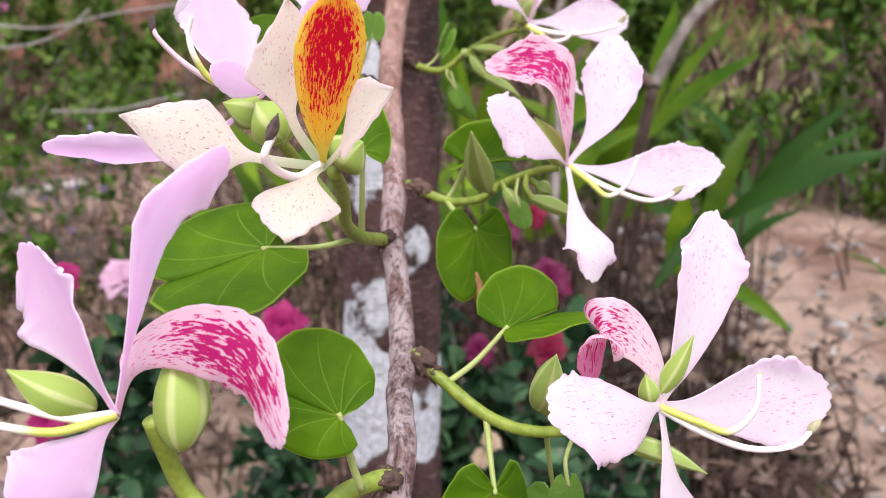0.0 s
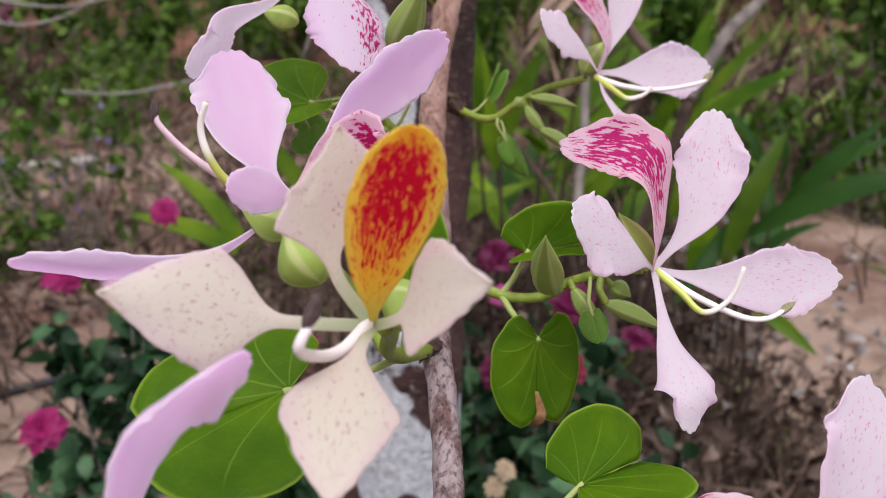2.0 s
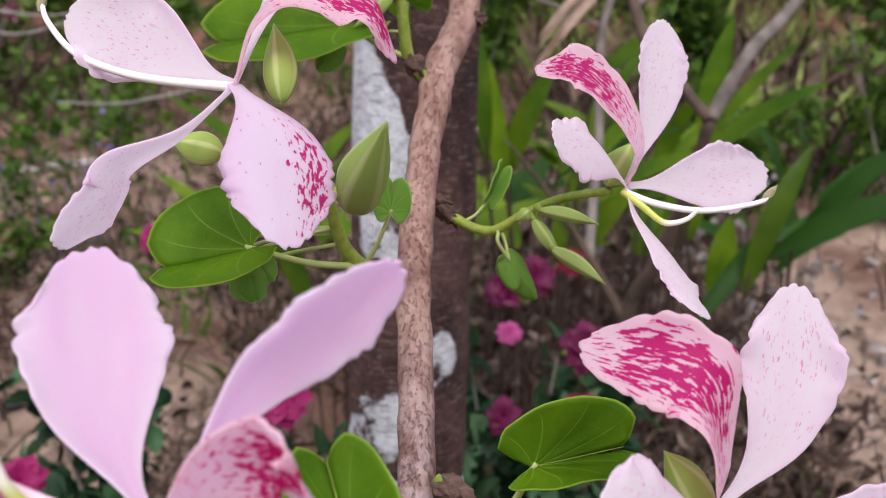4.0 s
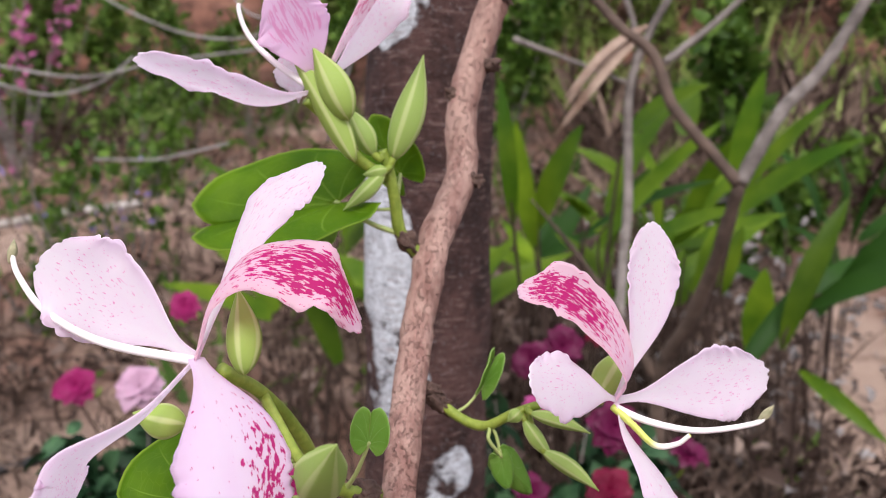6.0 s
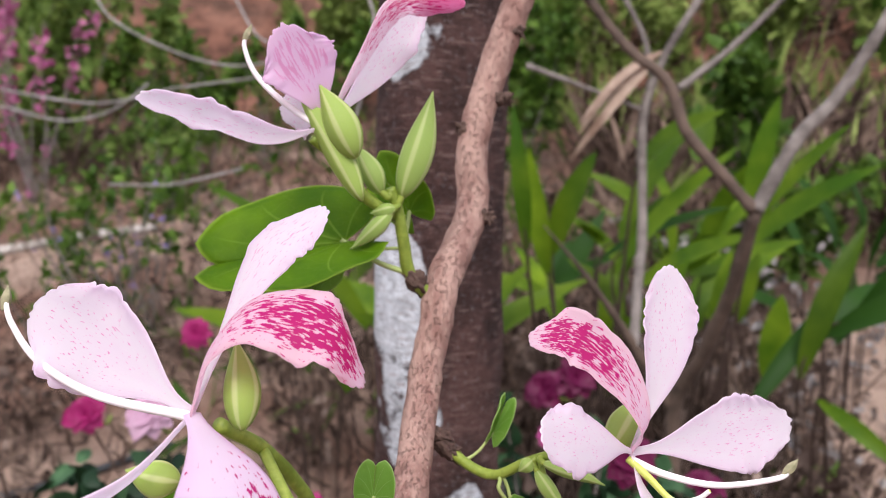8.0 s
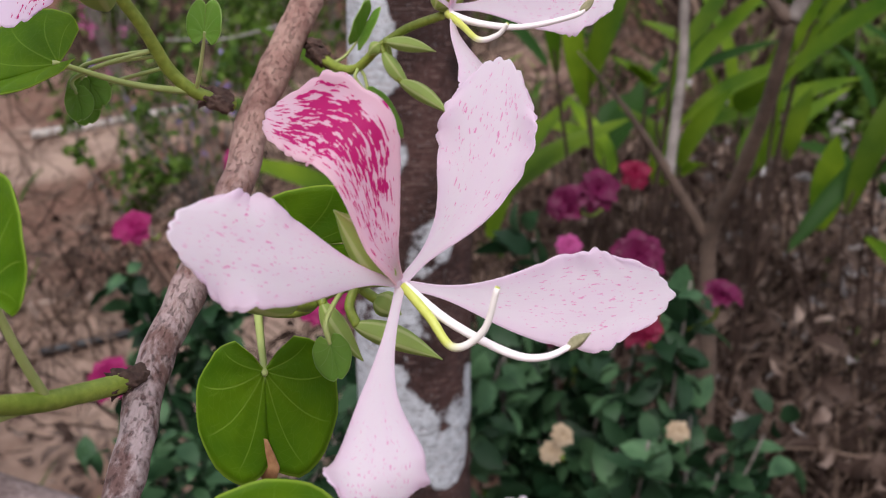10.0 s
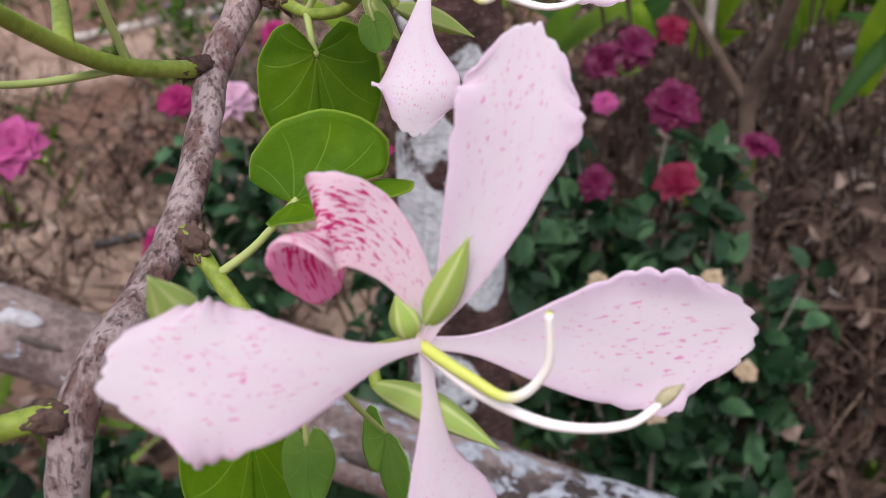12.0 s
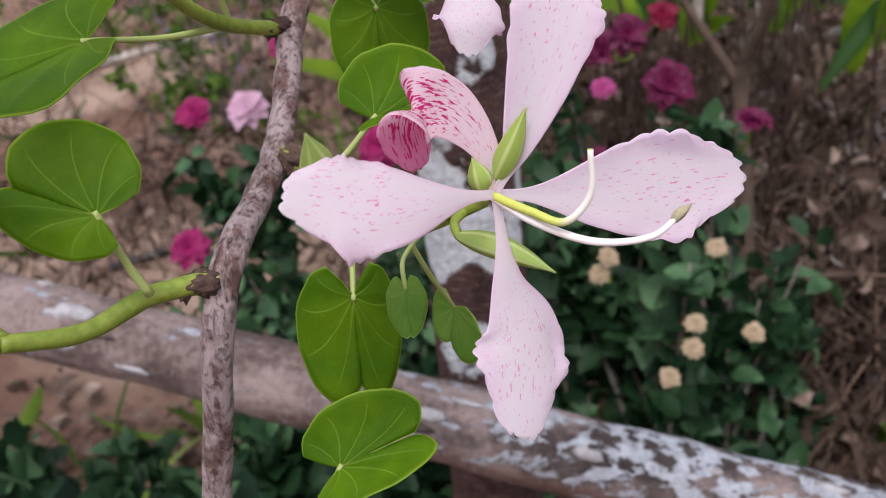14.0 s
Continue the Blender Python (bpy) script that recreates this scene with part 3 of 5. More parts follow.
def young_leaf(spec):
    """A limp, still folded young leaf on a short stalk."""
    a, c, r = Vector(spec[0]), Vector(spec[1]), spec[2]
    ob = thing("young_leaf", a, "limp folded pale green young leaf", "leaf", "young leaves on the branch")
    way = (c - a).normalized()
    mid = a.lerp(c, 0.35)
    root = nearest_twig(a)
    part("petiole", tube([root, root.lerp(a, 0.6) + Vector((0, 0, 0.001)), a, mid], 0.0006, count=14, sides=6), STEM, ob)
    for side in (-1, 1):
        out = way.cross(Vector((0.2, -1, 0.3))).normalized() * side
        part("lobe", lobe_mesh(mid, mid.lerp(c, 0.8), mid + way * r * 0.6 + out * r + Vector((0, -0.5, 0)) * r, 0.5 * side, a.x * 40), LEAF_YOUNG, ob, "", 0.0003)
    return ob

# ---- ground, post and rail ----
def rise(x, y):
    """The ground: a garden slope that climbs away from the path."""
    run = min(max(y, -2.5), 7.0)
    z = 0.07 + 0.22 * run
    if y > 7.0:
        z += 1.3 * ease(y, 7.0, 8.4) + 0.06 * min(y - 7.0, 20.0)
    near = ease(math.hypot(x, y - 1.5), 14.0, 2.0)
    return z + near * 0.05 * noise.noise((x * 1.6, y * 1.6, 0.0)) + near * 0.02 * noise.noise((x * 6, y * 6, 2.0))


bm = bmesh.new()
spots = sorted({round(s * (abs(k) / 40) ** 2.4 * 120, 4) for k in range(41) for s in (-1, 1)})
grid = [[bm.verts.new((x, y + 1.5, rise(x, y + 1.5))) for y in spots] for x in spots]
for i in range(len(spots) - 1):
    for k in range(len(spots) - 1):
        bm.faces.new((grid[i][k], grid[i + 1][k], grid[i + 1][k + 1], grid[i][k + 1]))
ground = part("ground", bm, SOIL, None)
tagged(ground, "bare reddish-brown dry garden soil", "ground", kind="structure")

post = thing("fence_post", (-0.042, 0.69, 0.17), "dark brown round post crusted with white lichen", "post")
part("pole", tube([(-0.040, 0.69, 0.15), (-0.041, 0.69, 0.8), (-0.042, 0.69, 1.3), (-0.040, 0.692, 1.75), (-0.03, 0.70, 2.3)], lambda u: 0.0425 - 0.006 * u, count=90, sides=28, rough=0.07, grain=22.0), POST, post)
rail = thing("fence_rail", (-1.2, 0.70, 1.15), "weathered grey-brown wooden rail with white lichen", "rail")
a, way = Vector((-0.214, 0.620, 1.006)), Vector((0.968, -0.015, -0.249))
part("pole", tube([a - way * 1.3, a - way * 0.5, a, a + way * 0.35, a + way * 1.2], lambda u: 0.032, count=90, sides=28, rough=0.12, grain=16.0), RAIL, rail)

# flaking bark and crusts on the rail
flakes = random.Random(3)
rail_side = way.cross(Vector((0, 0, 1))).normalized()
rail_up = rail_side.cross(way).normalized()
for k in range(46):
    along = flakes.uniform(-0.75, 0.75)
    turn = flakes.gauss(1.9, 0.75)
    long, wide = flakes.uniform(0.005, 0.020), flakes.uniform(0.06, 0.20)
    bm = bmesh.new()
    ring = []
    for j in range(14):
        t = math.tau * j / 14
        reach = 1 + 0.45 * noise.noise((math.cos(t) * 1.4, math.sin(t) * 1.4, k * 2.7))
        l, q = along + math.cos(t) * long * reach, turn + math.sin(t) * wide * reach
        ring.append(bm.verts.new(a + way * l + (rail_side * -math.cos(q) + rail_up * math.sin(q)) * 0.0322))
    hub = bm.verts.new(a + way * along + (rail_side * -math.cos(turn) + rail_up * math.sin(turn)) * 0.0328)
    for j in range(14):
        bm.faces.new((ring[j], ring[(j + 1) % 14], hub))
    part("bark_flake", bm, FLAKE_DARK if k % 3 == 0 else FLAKE_PALE, rail, "", 0.002)

# ---- plan of the flowering branch ----
BRANCH = [(-0.0579, 0.2227, 1.0609), (-0.0263, 0.2164, 1.1936), (-0.0119, 0.2135, 1.2539), (-0.0127, 0.2445, 1.2679), (-0.0127, 0.2635, 1.2781), (-0.0152, 0.2843, 1.2937), (-0.0178, 0.2987, 1.3059), (-0.0180, 0.3222, 1.3204), (-0.0208, 0.3612, 1.3398), (-0.0236, 0.3870, 1.3590), (-0.0237, 0.4357, 1.3907), (-0.0214, 0.4471, 1.4090), (-0.0193, 0.4600, 1.4222), (-0.0122, 0.4887, 1.4422), (-0.0133, 0.5005, 1.4664), (-0.0072, 0.5136, 1.4931), (0.0037, 0.5304, 1.5284), (0.0256, 0.5641, 1.5989)]
TWIG_B = [(-0.0094, 0.2583, 1.2768), (0.0010, 0.2508, 1.2694), (0.0125, 0.2428, 1.2625), (0.0235, 0.2366, 1.2602), (0.0355, 0.2308, 1.2627), (0.0522, 0.2225, 1.2714)]
TWIG_A = [(-0.0135, 0.3252, 1.3233), (0.0012, 0.3176, 1.3177), (0.0134, 0.3125, 1.3189), (0.0213, 0.3091, 1.3246), (0.0328, 0.3042, 1.3294), (0.0402, 0.3009, 1.3308)]
TWIG_T = [(-0.0191, 0.4261, 1.3756), (-0.0097, 0.4183, 1.3703), (0.0001, 0.4120, 1.3689), (0.0099, 0.4062, 1.3758), (0.0207, 0.3994, 1.3819), (0.0337, 0.3906, 1.3858)]
TWIG_O = [(-0.0184, 0.2987, 1.3059), (-0.0259, 0.2738, 1.3105), (-0.0288, 0.2558, 1.3173), (-0.0265, 0.2296, 1.3289), (-0.0265, 0.2108, 1.3354)]
TWIG_L = [(-0.0117, 0.2139, 1.2567), (-0.0232, 0.2014, 1.2579), (-0.0319, 0.1880, 1.2554), (-0.0421, 0.1748, 1.2588)]
TWIG_L2 = [(-0.0421, 0.1748, 1.2588), (-0.0562, 0.1822, 1.2654), (-0.0616, 0.1752, 1.2858)]
TWIG_C = [(-0.0284, 0.3790, 1.3596), (-0.0367, 0.3713, 1.3641), (-0.0416, 0.3654, 1.3711), (-0.0450, 0.3564, 1.3848), (-0.0504, 0.3447, 1.3990), (-0.0571, 0.3324, 1.4092)]
TWIG_D = [(-0.0251, 0.4518, 1.4167), (-0.0311, 0.4495, 1.4238), (-0.0331, 0.4473, 1.4357), (-0.0347, 0.4454, 1.4454), (-0.0371, 0.4437, 1.4530)]
TWIG_D2 = [(-0.0337, 0.4481, 1.4423), (-0.0449, 0.4393, 1.4505), (-0.0527, 0.4306, 1.4627), (-0.0587, 0.4247, 1.4690)]
TWIG_P = [(-0.0288, 0.2558, 1.3173), (-0.0408, 0.2708, 1.3297), (-0.0487, 0.2544, 1.3434), (-0.0500, 0.2456, 1.3521)]
LEAF_a = [(0.0110, 0.2963, 1.3103), (0.0114, 0.2945, 1.2894), (-0.0007, 0.2872, 1.3018), (0.0259, 0.3022, 1.2986), (0.0012, 0.3176, 1.3177)]
LEAF_b = [(0.0188, 0.2547, 1.2853), (0.0357, 0.2646, 1.2889), (0.0223, 0.2666, 1.3021), (0.0379, 0.2362, 1.2882), (0.0010, 0.2508, 1.2694)]
LEAF_c = [(0.0146, 0.2314, 1.2443), (0.0143, 0.2290, 1.2203), (0.0001, 0.2252, 1.2369), (0.0256, 0.2340, 1.2326), (0.0125, 0.2428, 1.2625)]
LEAF_d = [(0.0144, 0.2057, 1.2104), (0.0324, 0.2123, 1.2167), (0.0118, 0.2123, 1.2241), (0.0296, 0.1998, 1.2085), (0.0079, 0.2026, 1.2005)]
LEAF_e = [(0.0084, 0.3164, 1.3316), (0.0294, 0.3229, 1.3346), (0.0174, 0.3228, 1.3468), (0.0192, 0.3080, 1.3297), (0.0012, 0.3176, 1.3177)]
LEAF_o = [(-0.0491, 0.2392, 1.3123), (-0.0742, 0.2317, 1.3034), (-0.0708, 0.2469, 1.3225), (-0.0464, 0.2127, 1.3050), (-0.0259, 0.2738, 1.3105)]
LEAF_l = [(-0.0235, 0.1900, 1.2811), (-0.0384, 0.1860, 1.2889), (-0.0293, 0.1960, 1.3022), (-0.0297, 0.1820, 1.2753), (-0.0194, 0.1960, 1.2606)]
LEAF_p = [(-0.0238, 0.2585, 1.3386), (-0.0302, 0.2662, 1.3538), (-0.0369, 0.2591, 1.3490), (-0.0168, 0.2628, 1.3477), (-0.0259, 0.2738, 1.3105)]
LEAF_q = [(-0.0616, 0.3437, 1.3734), (-0.0810, 0.3418, 1.3673), (-0.0786, 0.3496, 1.3865), (-0.0697, 0.3304, 1.3689), (-0.0367, 0.3713, 1.3641)]
LEAF_s = [(-0.0289, 0.3632, 1.3807), (-0.0286, 0.3647, 1.3887), (-0.0336, 0.3641, 1.3865), (-0.0232, 0.3647, 1.3878), (-0.0367, 0.3713, 1.3641)]
LEAF_t = [(-0.0009, 0.4219, 1.3784), (0.0031, 0.4258, 1.3878), (-0.0002, 0.4177, 1.3887), (0.0072, 0.4236, 1.3862), (-0.0097, 0.4183, 1.3703)]
LEAF_u = [(-0.0525, 0.4462, 1.4345), (-0.0930, 0.4419, 1.4247), (-0.0735, 0.4553, 1.4531), (-0.0770, 0.4248, 1.4241), (-0.0311, 0.4495, 1.4238)]
LEAF_v = [(-0.0330, 0.4630, 1.4435), (-0.0452, 0.4642, 1.4592), (-0.0531, 0.4634, 1.4571), (-0.0273, 0.4647, 1.4535), (-0.0331, 0.4473, 1.4357)]
BUD_a = [(0.0159, 0.3044, 1.3226), (0.0087, 0.2704, 1.3441), 0.0041]
BUD_c = [(-0.0335, 0.3226, 1.3871), (-0.0242, 0.2955, 1.4077), 0.0048]
BUD_d = [(-0.0333, 0.4441, 1.4497), (-0.0240, 0.4495, 1.4850), 0.005]
BUD_e = [(-0.0396, 0.4418, 1.4513), (-0.0488, 0.4433, 1.4673), 0.0036]
BUD_f = [(0.0455, 0.2180, 1.2650), (0.0684, 0.2132, 1.2573), 0.0027]
BUD_g = [(0.0225, 0.2000, 1.2795), (0.0254, 0.1883, 1.2963), 0.0034]
BUD_h = [(0.0180, 0.4004, 1.3662), (0.0348, 0.3954, 1.3565), 0.0024]
BUD_i = [(0.0140, 0.4000, 1.3780), (0.0312, 0.3923, 1.3753), 0.0021]
BUD_j = [(0.0122, 0.4030, 1.3749), (0.0218, 0.4011, 1.3629), 0.0022]
BUD_k = [(0.0113, 0.4035, 1.3774), (0.0073, 0.4027, 1.3740), 0.002]
BUD_m = [(0.0300, 0.3010, 1.3205), (0.0490, 0.3040, 1.3125), 0.0026]
BUD_n = [(0.0213, 0.3059, 1.3235), (0.0312, 0.3038, 1.3110), 0.0025]
BUD_o = [(0.0329, 0.3082, 1.3243), (0.0391, 0.3077, 1.3210), 0.0028]
BUD_p = [(-0.0358, 0.4413, 1.4458), (-0.0494, 0.4386, 1.4329), 0.0026]
BUD_q = [(-0.0349, 0.4415, 1.4467), (-0.0432, 0.4407, 1.4448), 0.0022]
YOUNG_a = [(-0.0687, 0.3638, 1.3711), (-0.0603, 0.3627, 1.3599), 0.0036]
YOUNG_b = [(-0.0652, 0.3622, 1.3705), (-0.0698, 0.3599, 1.3634), 0.0024]
YOUNG_c = [(0.0046, 0.4098, 1.3650), (0.0082, 0.4072, 1.3504), 0.0022]
YOUNG_d = [(0.0020, 0.4070, 1.3660), (0.0153, 0.4157, 1.3461), 0.0028]
YOUNG_e = [(0.0324, 0.2185, 1.2584), (0.0341, 0.2126, 1.2413), 0.0032]
LEAF_f = [(0.0351, 0.2560, 1.2300), (0.0335, 0.2560, 1.2195), (0.0250, 0.2640, 1.2225), (0.0460, 0.2400, 1.2360), (0.0290, 0.2338, 1.2612)]
YOUNG_g = [(-0.0697, 0.3658, 1.3631), (-0.0669, 0.3643, 1.3546), 0.0034]
YOUNG_h = [(-0.0524, 0.4457, 1.4298), (-0.0626, 0.4433, 1.4174), 0.0028]
YOUNG_i = [(-0.0660, 0.3562, 1.3686), (-0.0622, 0.3535, 1.3567), 0.003]
YOUNG_j = [(0.0250, 0.2970, 1.3215), (0.0286, 0.2944, 1.3100), 0.003]
BUD_CA = [(0.0404, 0.2946, 1.3318), (0.0301, 0.2895, 1.3482), 0.0040]
BUD_CT = [(0.0320, 0.3874, 1.3878), (0.0401, 0.3969, 1.3999), 0.0045]
BUD_CB = [(0.0554, 0.2168, 1.2770), (0.0639, 0.2152, 1.2938), 0.0025]
BUD_CB2 = [(0.0535, 0.2160, 1.2752), (0.0517, 0.2145, 1.2836), 0.0025]
BUD_CC = [(-0.0507, 0.3286, 1.4093), (-0.0541, 0.3359, 1.4269), 0.0036]
BUD_CC2 = [(-0.0637, 0.3279, 1.3977), (-0.0748, 0.3260, 1.4006), 0.0036]
BUD_CL = [(-0.0545, 0.1720, 1.2800), (-0.0560, 0.1775, 1.3035), 0.0054]
BUD_CL2 = [(-0.0696, 0.1674, 1.2909), (-0.0847, 0.1628, 1.3005), 0.004]
BUD_CO = [(-0.0383, 0.2121, 1.3429), (-0.0462, 0.2177, 1.3522), 0.0055]
BUD_CO2 = [(-0.0254, 0.2092, 1.3377), (-0.0188, 0.2061, 1.3429), 0.005]
BUD_CP = [(-0.0484, 0.2409, 1.3485), (-0.0593, 0.2374, 1.3523), 0.0045]
BUD_CD = [(-0.0426, 0.4223, 1.4503), (-0.0652, 0.4256, 1.4865), 0.004]
BUD_CD2 = [(-0.0442, 0.4209, 1.4633), (-0.0562, 0.4231, 1.4855), 0.005]
STAMEN_A = [(0.0427, 0.2950, 1.3317), (0.0529, 0.2911, 1.3258), (0.0652, 0.2880, 1.3212), (0.0722, 0.2873, 1.3212), (0.0782, 0.2892, 1.3239)]
PISTIL_A = [(0.0427, 0.2950, 1.3317), (0.0488, 0.2906, 1.3269), (0.0544, 0.2862, 1.3224), (0.0605, 0.2844, 1.3268), (0.0632, 0.2834, 1.3359)]
STAMEN_T = [(0.0361, 0.3846, 1.3863), (0.0460, 0.3814, 1.3834), (0.0588, 0.3787, 1.3825), (0.0729, 0.3778, 1.3855), (0.0758, 0.3784, 1.3882)]
PISTIL_T = [(0.0361, 0.3846, 1.3863), (0.0413, 0.3801, 1.3827), (0.0465, 0.3755, 1.3791), (0.0519, 0.3739, 1.3803), (0.0549, 0.3726, 1.3834)]
STAMEN_B = [(0.0555, 0.2148, 1.2748), (0.0652, 0.2099, 1.2701), (0.0769, 0.2080, 1.2663), (0.0883, 0.2087, 1.2667), (0.0946, 0.2115, 1.2705)]
PISTIL_B = [(0.0555, 0.2148, 1.2748), (0.0642, 0.2095, 1.2727), (0.0714, 0.2064, 1.2713), (0.0768, 0.2055, 1.2772), (0.0772, 0.2047, 1.2867)]
STAMEN_O = [(-0.0286, 0.2051, 1.3376), (-0.0318, 0.1962, 1.3355), (-0.0341, 0.1877, 1.3365), (-0.0362, 0.1772, 1.3405), (-0.0346, 0.1771, 1.3448), (-0.0343, 0.1764, 1.3466)]
STAMEN_P = [(-0.0507, 0.2400, 1.3546), (-0.0615, 0.2400, 1.3575), (-0.0695, 0.2370, 1.3630), (-0.0745, 0.2330, 1.3690), (-0.0756, 0.2320, 1.3725)]
PISTIL_P = [(-0.0512, 0.2401, 1.3551), (-0.0609, 0.2364, 1.3577), (-0.0648, 0.2333, 1.3633), (-0.0663, 0.2324, 1.3694), (-0.0648, 0.2313, 1.3745)]
STAMEN_L = [(-0.0656, 0.1672, 1.2898), (-0.0736, 0.1633, 1.2906), (-0.0848, 0.1599, 1.2952), (-0.0934, 0.1585, 1.2990)]
PISTIL_L = [(-0.0656, 0.1672, 1.2898), (-0.0749, 0.1609, 1.2886), (-0.0838, 0.1573, 1.2911), (-0.0902, 0.1575, 1.2927)]
STAMEN_C = [(-0.0605, 0.3268, 1.4124), (-0.0840, 0.3334, 1.4139), (-0.1017, 0.3419, 1.4184), (-0.1111, 0.3472, 1.4259), (-0.1139, 0.3498, 1.4312)]
STAMEN_D = [(-0.0566, 0.4253, 1.4724), (-0.0685, 0.4255, 1.4804), (-0.0774, 0.4280, 1.4886), (-0.0810, 0.4288, 1.4968), (-0.0802, 0.4294, 1.5010)]
SCARS = [((-0.0156, 0.5007, 1.4734), (-0.7551, -0.6516, 0.0725)), ((-0.0074, 0.4849, 1.4406), (0.8405, -0.5345, 0.0884)), ((-0.0024, 0.5072, 1.4851), (0.8405, -0.5345, 0.0884)), ((0.0015, 0.5202, 1.5125), (0.8405, -0.5345, 0.0884)), ((-0.0178, 0.4232, 1.3763), (0.8405, -0.5345, 0.0884))]
TWIGS = (TWIG_B, TWIG_A, TWIG_T, TWIG_O, TWIG_L, TWIG_L2, TWIG_C, TWIG_D, TWIG_D2, TWIG_P)

# ---- flowers ----
a_flower = flower((0.0420, 0.2950, 1.3320), "pale pink orchid-like blossom with one magenta-flecked petal")
petal(a_flower, [(0.0420, 0.2950, 1.3320), (0.0667, 0.2978, 1.3285), (0.0959, 0.2996, 1.3314)], 0.0198, (0.1919, -0.3188, -0.9282), 0, 0.1)
petal(a_flower, [(0.0420, 0.2950, 1.3320), (0.0302, 0.2737, 1.3415), (0.0130, 0.2567, 1.3518)], 0.0211, (0.2447, -0.2828, -0.9275), 0, 0.1)
petal(a_flower, [(0.0420, 0.2950, 1.3320), (0.0550, 0.3003, 1.3495), (0.0606, 0.3121, 1.3762)], 0.0200, (0.9801, -0.0832, -0.1802), 0, 0.1)
petal(a_flower, [(0.0420, 0.2950, 1.3320), (0.0402, 0.2867, 1.3436), (0.0344, 0.2853, 1.3634), (0.0146, 0.2970, 1.3660)], 0.0186, (0.2535, 0.5947, 0.7630), 1, 0.1)
petal(a_flower, [(0.0420, 0.2950, 1.3320), (0.0426, 0.2742, 1.3174), (0.0458, 0.2613, 1.3087), (0.0446, 0.2570, 1.2994)], 0.0190, (0.6703, 0.6787, 0.3002), 0, 0.1)
calyx(a_flower, BUD_CA)
thread(a_flower, "stamen", STAMEN_A, 0.0009, FILAMENT, 0.0062, "long curved white stamen")
thread(a_flower, "pistil", PISTIL_A, 0.0009, PISTIL, 0.0, "curved yellow-green pistil")
t_flower = flower((0.0370, 0.3850, 1.3880), "pale pink orchid-like blossom high on the branch")
petal(t_flower, [(0.0370, 0.3850, 1.3880), (0.0570, 0.3941, 1.3890), (0.0837, 0.4045, 1.3917)], 0.0212, (0.4082, -0.1701, -0.8969), 0, 0.1)
petal(t_flower, [(0.0370, 0.3850, 1.3880), (0.0271, 0.3669, 1.3968), (0.0114, 0.3489, 1.4039)], 0.0173, (0.2618, -0.3561, -0.8970), 0, 0.1)
petal(t_flower, [(0.0370, 0.3850, 1.3880), (0.0450, 0.3924, 1.4092), (0.0476, 0.4020, 1.4357)], 0.0161, (0.9265, 0.3491, 0.1401), 0, 0.1)
petal(t_flower, [(0.0370, 0.3850, 1.3880), (0.0390, 0.3801, 1.3975), (0.0320, 0.3779, 1.4105), (0.0200, 0.3771, 1.4196), (0.0086, 0.3782, 1.4198)], 0.0165, (0.3584, 0.7407, 0.5682), 1, 0.1)
petal(t_flower, [(0.0370, 0.3850, 1.3880), (0.0394, 0.3798, 1.3802), (0.0465, 0.3722, 1.3710), (0.0509, 0.3641, 1.3637), (0.0546, 0.3560, 1.3572)], 0.0172, (0.4113, 0.9046, 0.1124), 0, 0.1)
calyx(t_flower, BUD_CT)
thread(t_flower, "stamen", STAMEN_T, 0.0009, FILAMENT, 0.0062, "long curved white stamen")
thread(t_flower, "pistil", PISTIL_T, 0.0009, PISTIL, 0.0, "curved yellow-green pistil")
b_flower = flower((0.0560, 0.2150, 1.2750), "pale pink blossom with a curled magenta-flecked petal")
petal(b_flower, [(0.0560, 0.2150, 1.2750), (0.0771, 0.2237, 1.2721), (0.1098, 0.2372, 1.2709)], 0.0237, (-0.0711, -0.3171, -0.9457), 0, 0.1)
petal(b_flower, [(0.0560, 0.2150, 1.2750), (0.0430, 0.1924, 1.2813), (0.0224, 0.1789, 1.2867)], 0.0230, (0.2627, -0.6098, -0.7478), 0, 0.1)
petal(b_flower, [(0.0560, 0.2150, 1.2750), (0.0612, 0.2172, 1.2850), (0.0690, 0.2232, 1.3075), (0.0722, 0.2300, 1.3235)], 0.0195, (0.9500, 0.2800, -0.1200), 0, 0.12)
petal(b_flower, [(0.0560, 0.2150, 1.2750), (0.0556, 0.2159, 1.2818), (0.0518, 0.2164, 1.2890), (0.0463, 0.2156, 1.2944), (0.0408, 0.2133, 1.2956), (0.0386, 0.2137, 1.2912), (0.0391, 0.2175, 1.2808)], 0.0165, (0.5872, 0.4887, 0.6452), 5, 0.05)
petal(b_flower, [(0.0560, 0.2150, 1.2750), (0.0583, 0.2100, 1.2573), (0.0617, 0.2064, 1.2448), (0.0612, 0.1943, 1.2271)], 0.0230, (0.7517, 0.5788, -0.3160), 0, 0.1)
calyx(b_flower, BUD_CB)
calyx(b_flower, BUD_CB2)
thread(b_flower, "stamen", STAMEN_B, 0.0009, FILAMENT, 0.0062, "long curved white stamen")
thread(b_flower, "pistil", PISTIL_B, 0.0009, PISTIL, 0.0, "curved yellow-green pistil")
o_flower = flower((-0.0280, 0.2050, 1.3370), "ageing cream blossom with one orange and red petal", "cream")
petal(o_flower, [(-0.0280, 0.2050, 1.3370), (-0.0415, 0.1958, 1.3396), (-0.0506, 0.1868, 1.3435), (-0.0632, 0.1723, 1.3490)], 0.0199, (0.1979, -0.1053, -0.9746), 0, 0.1)
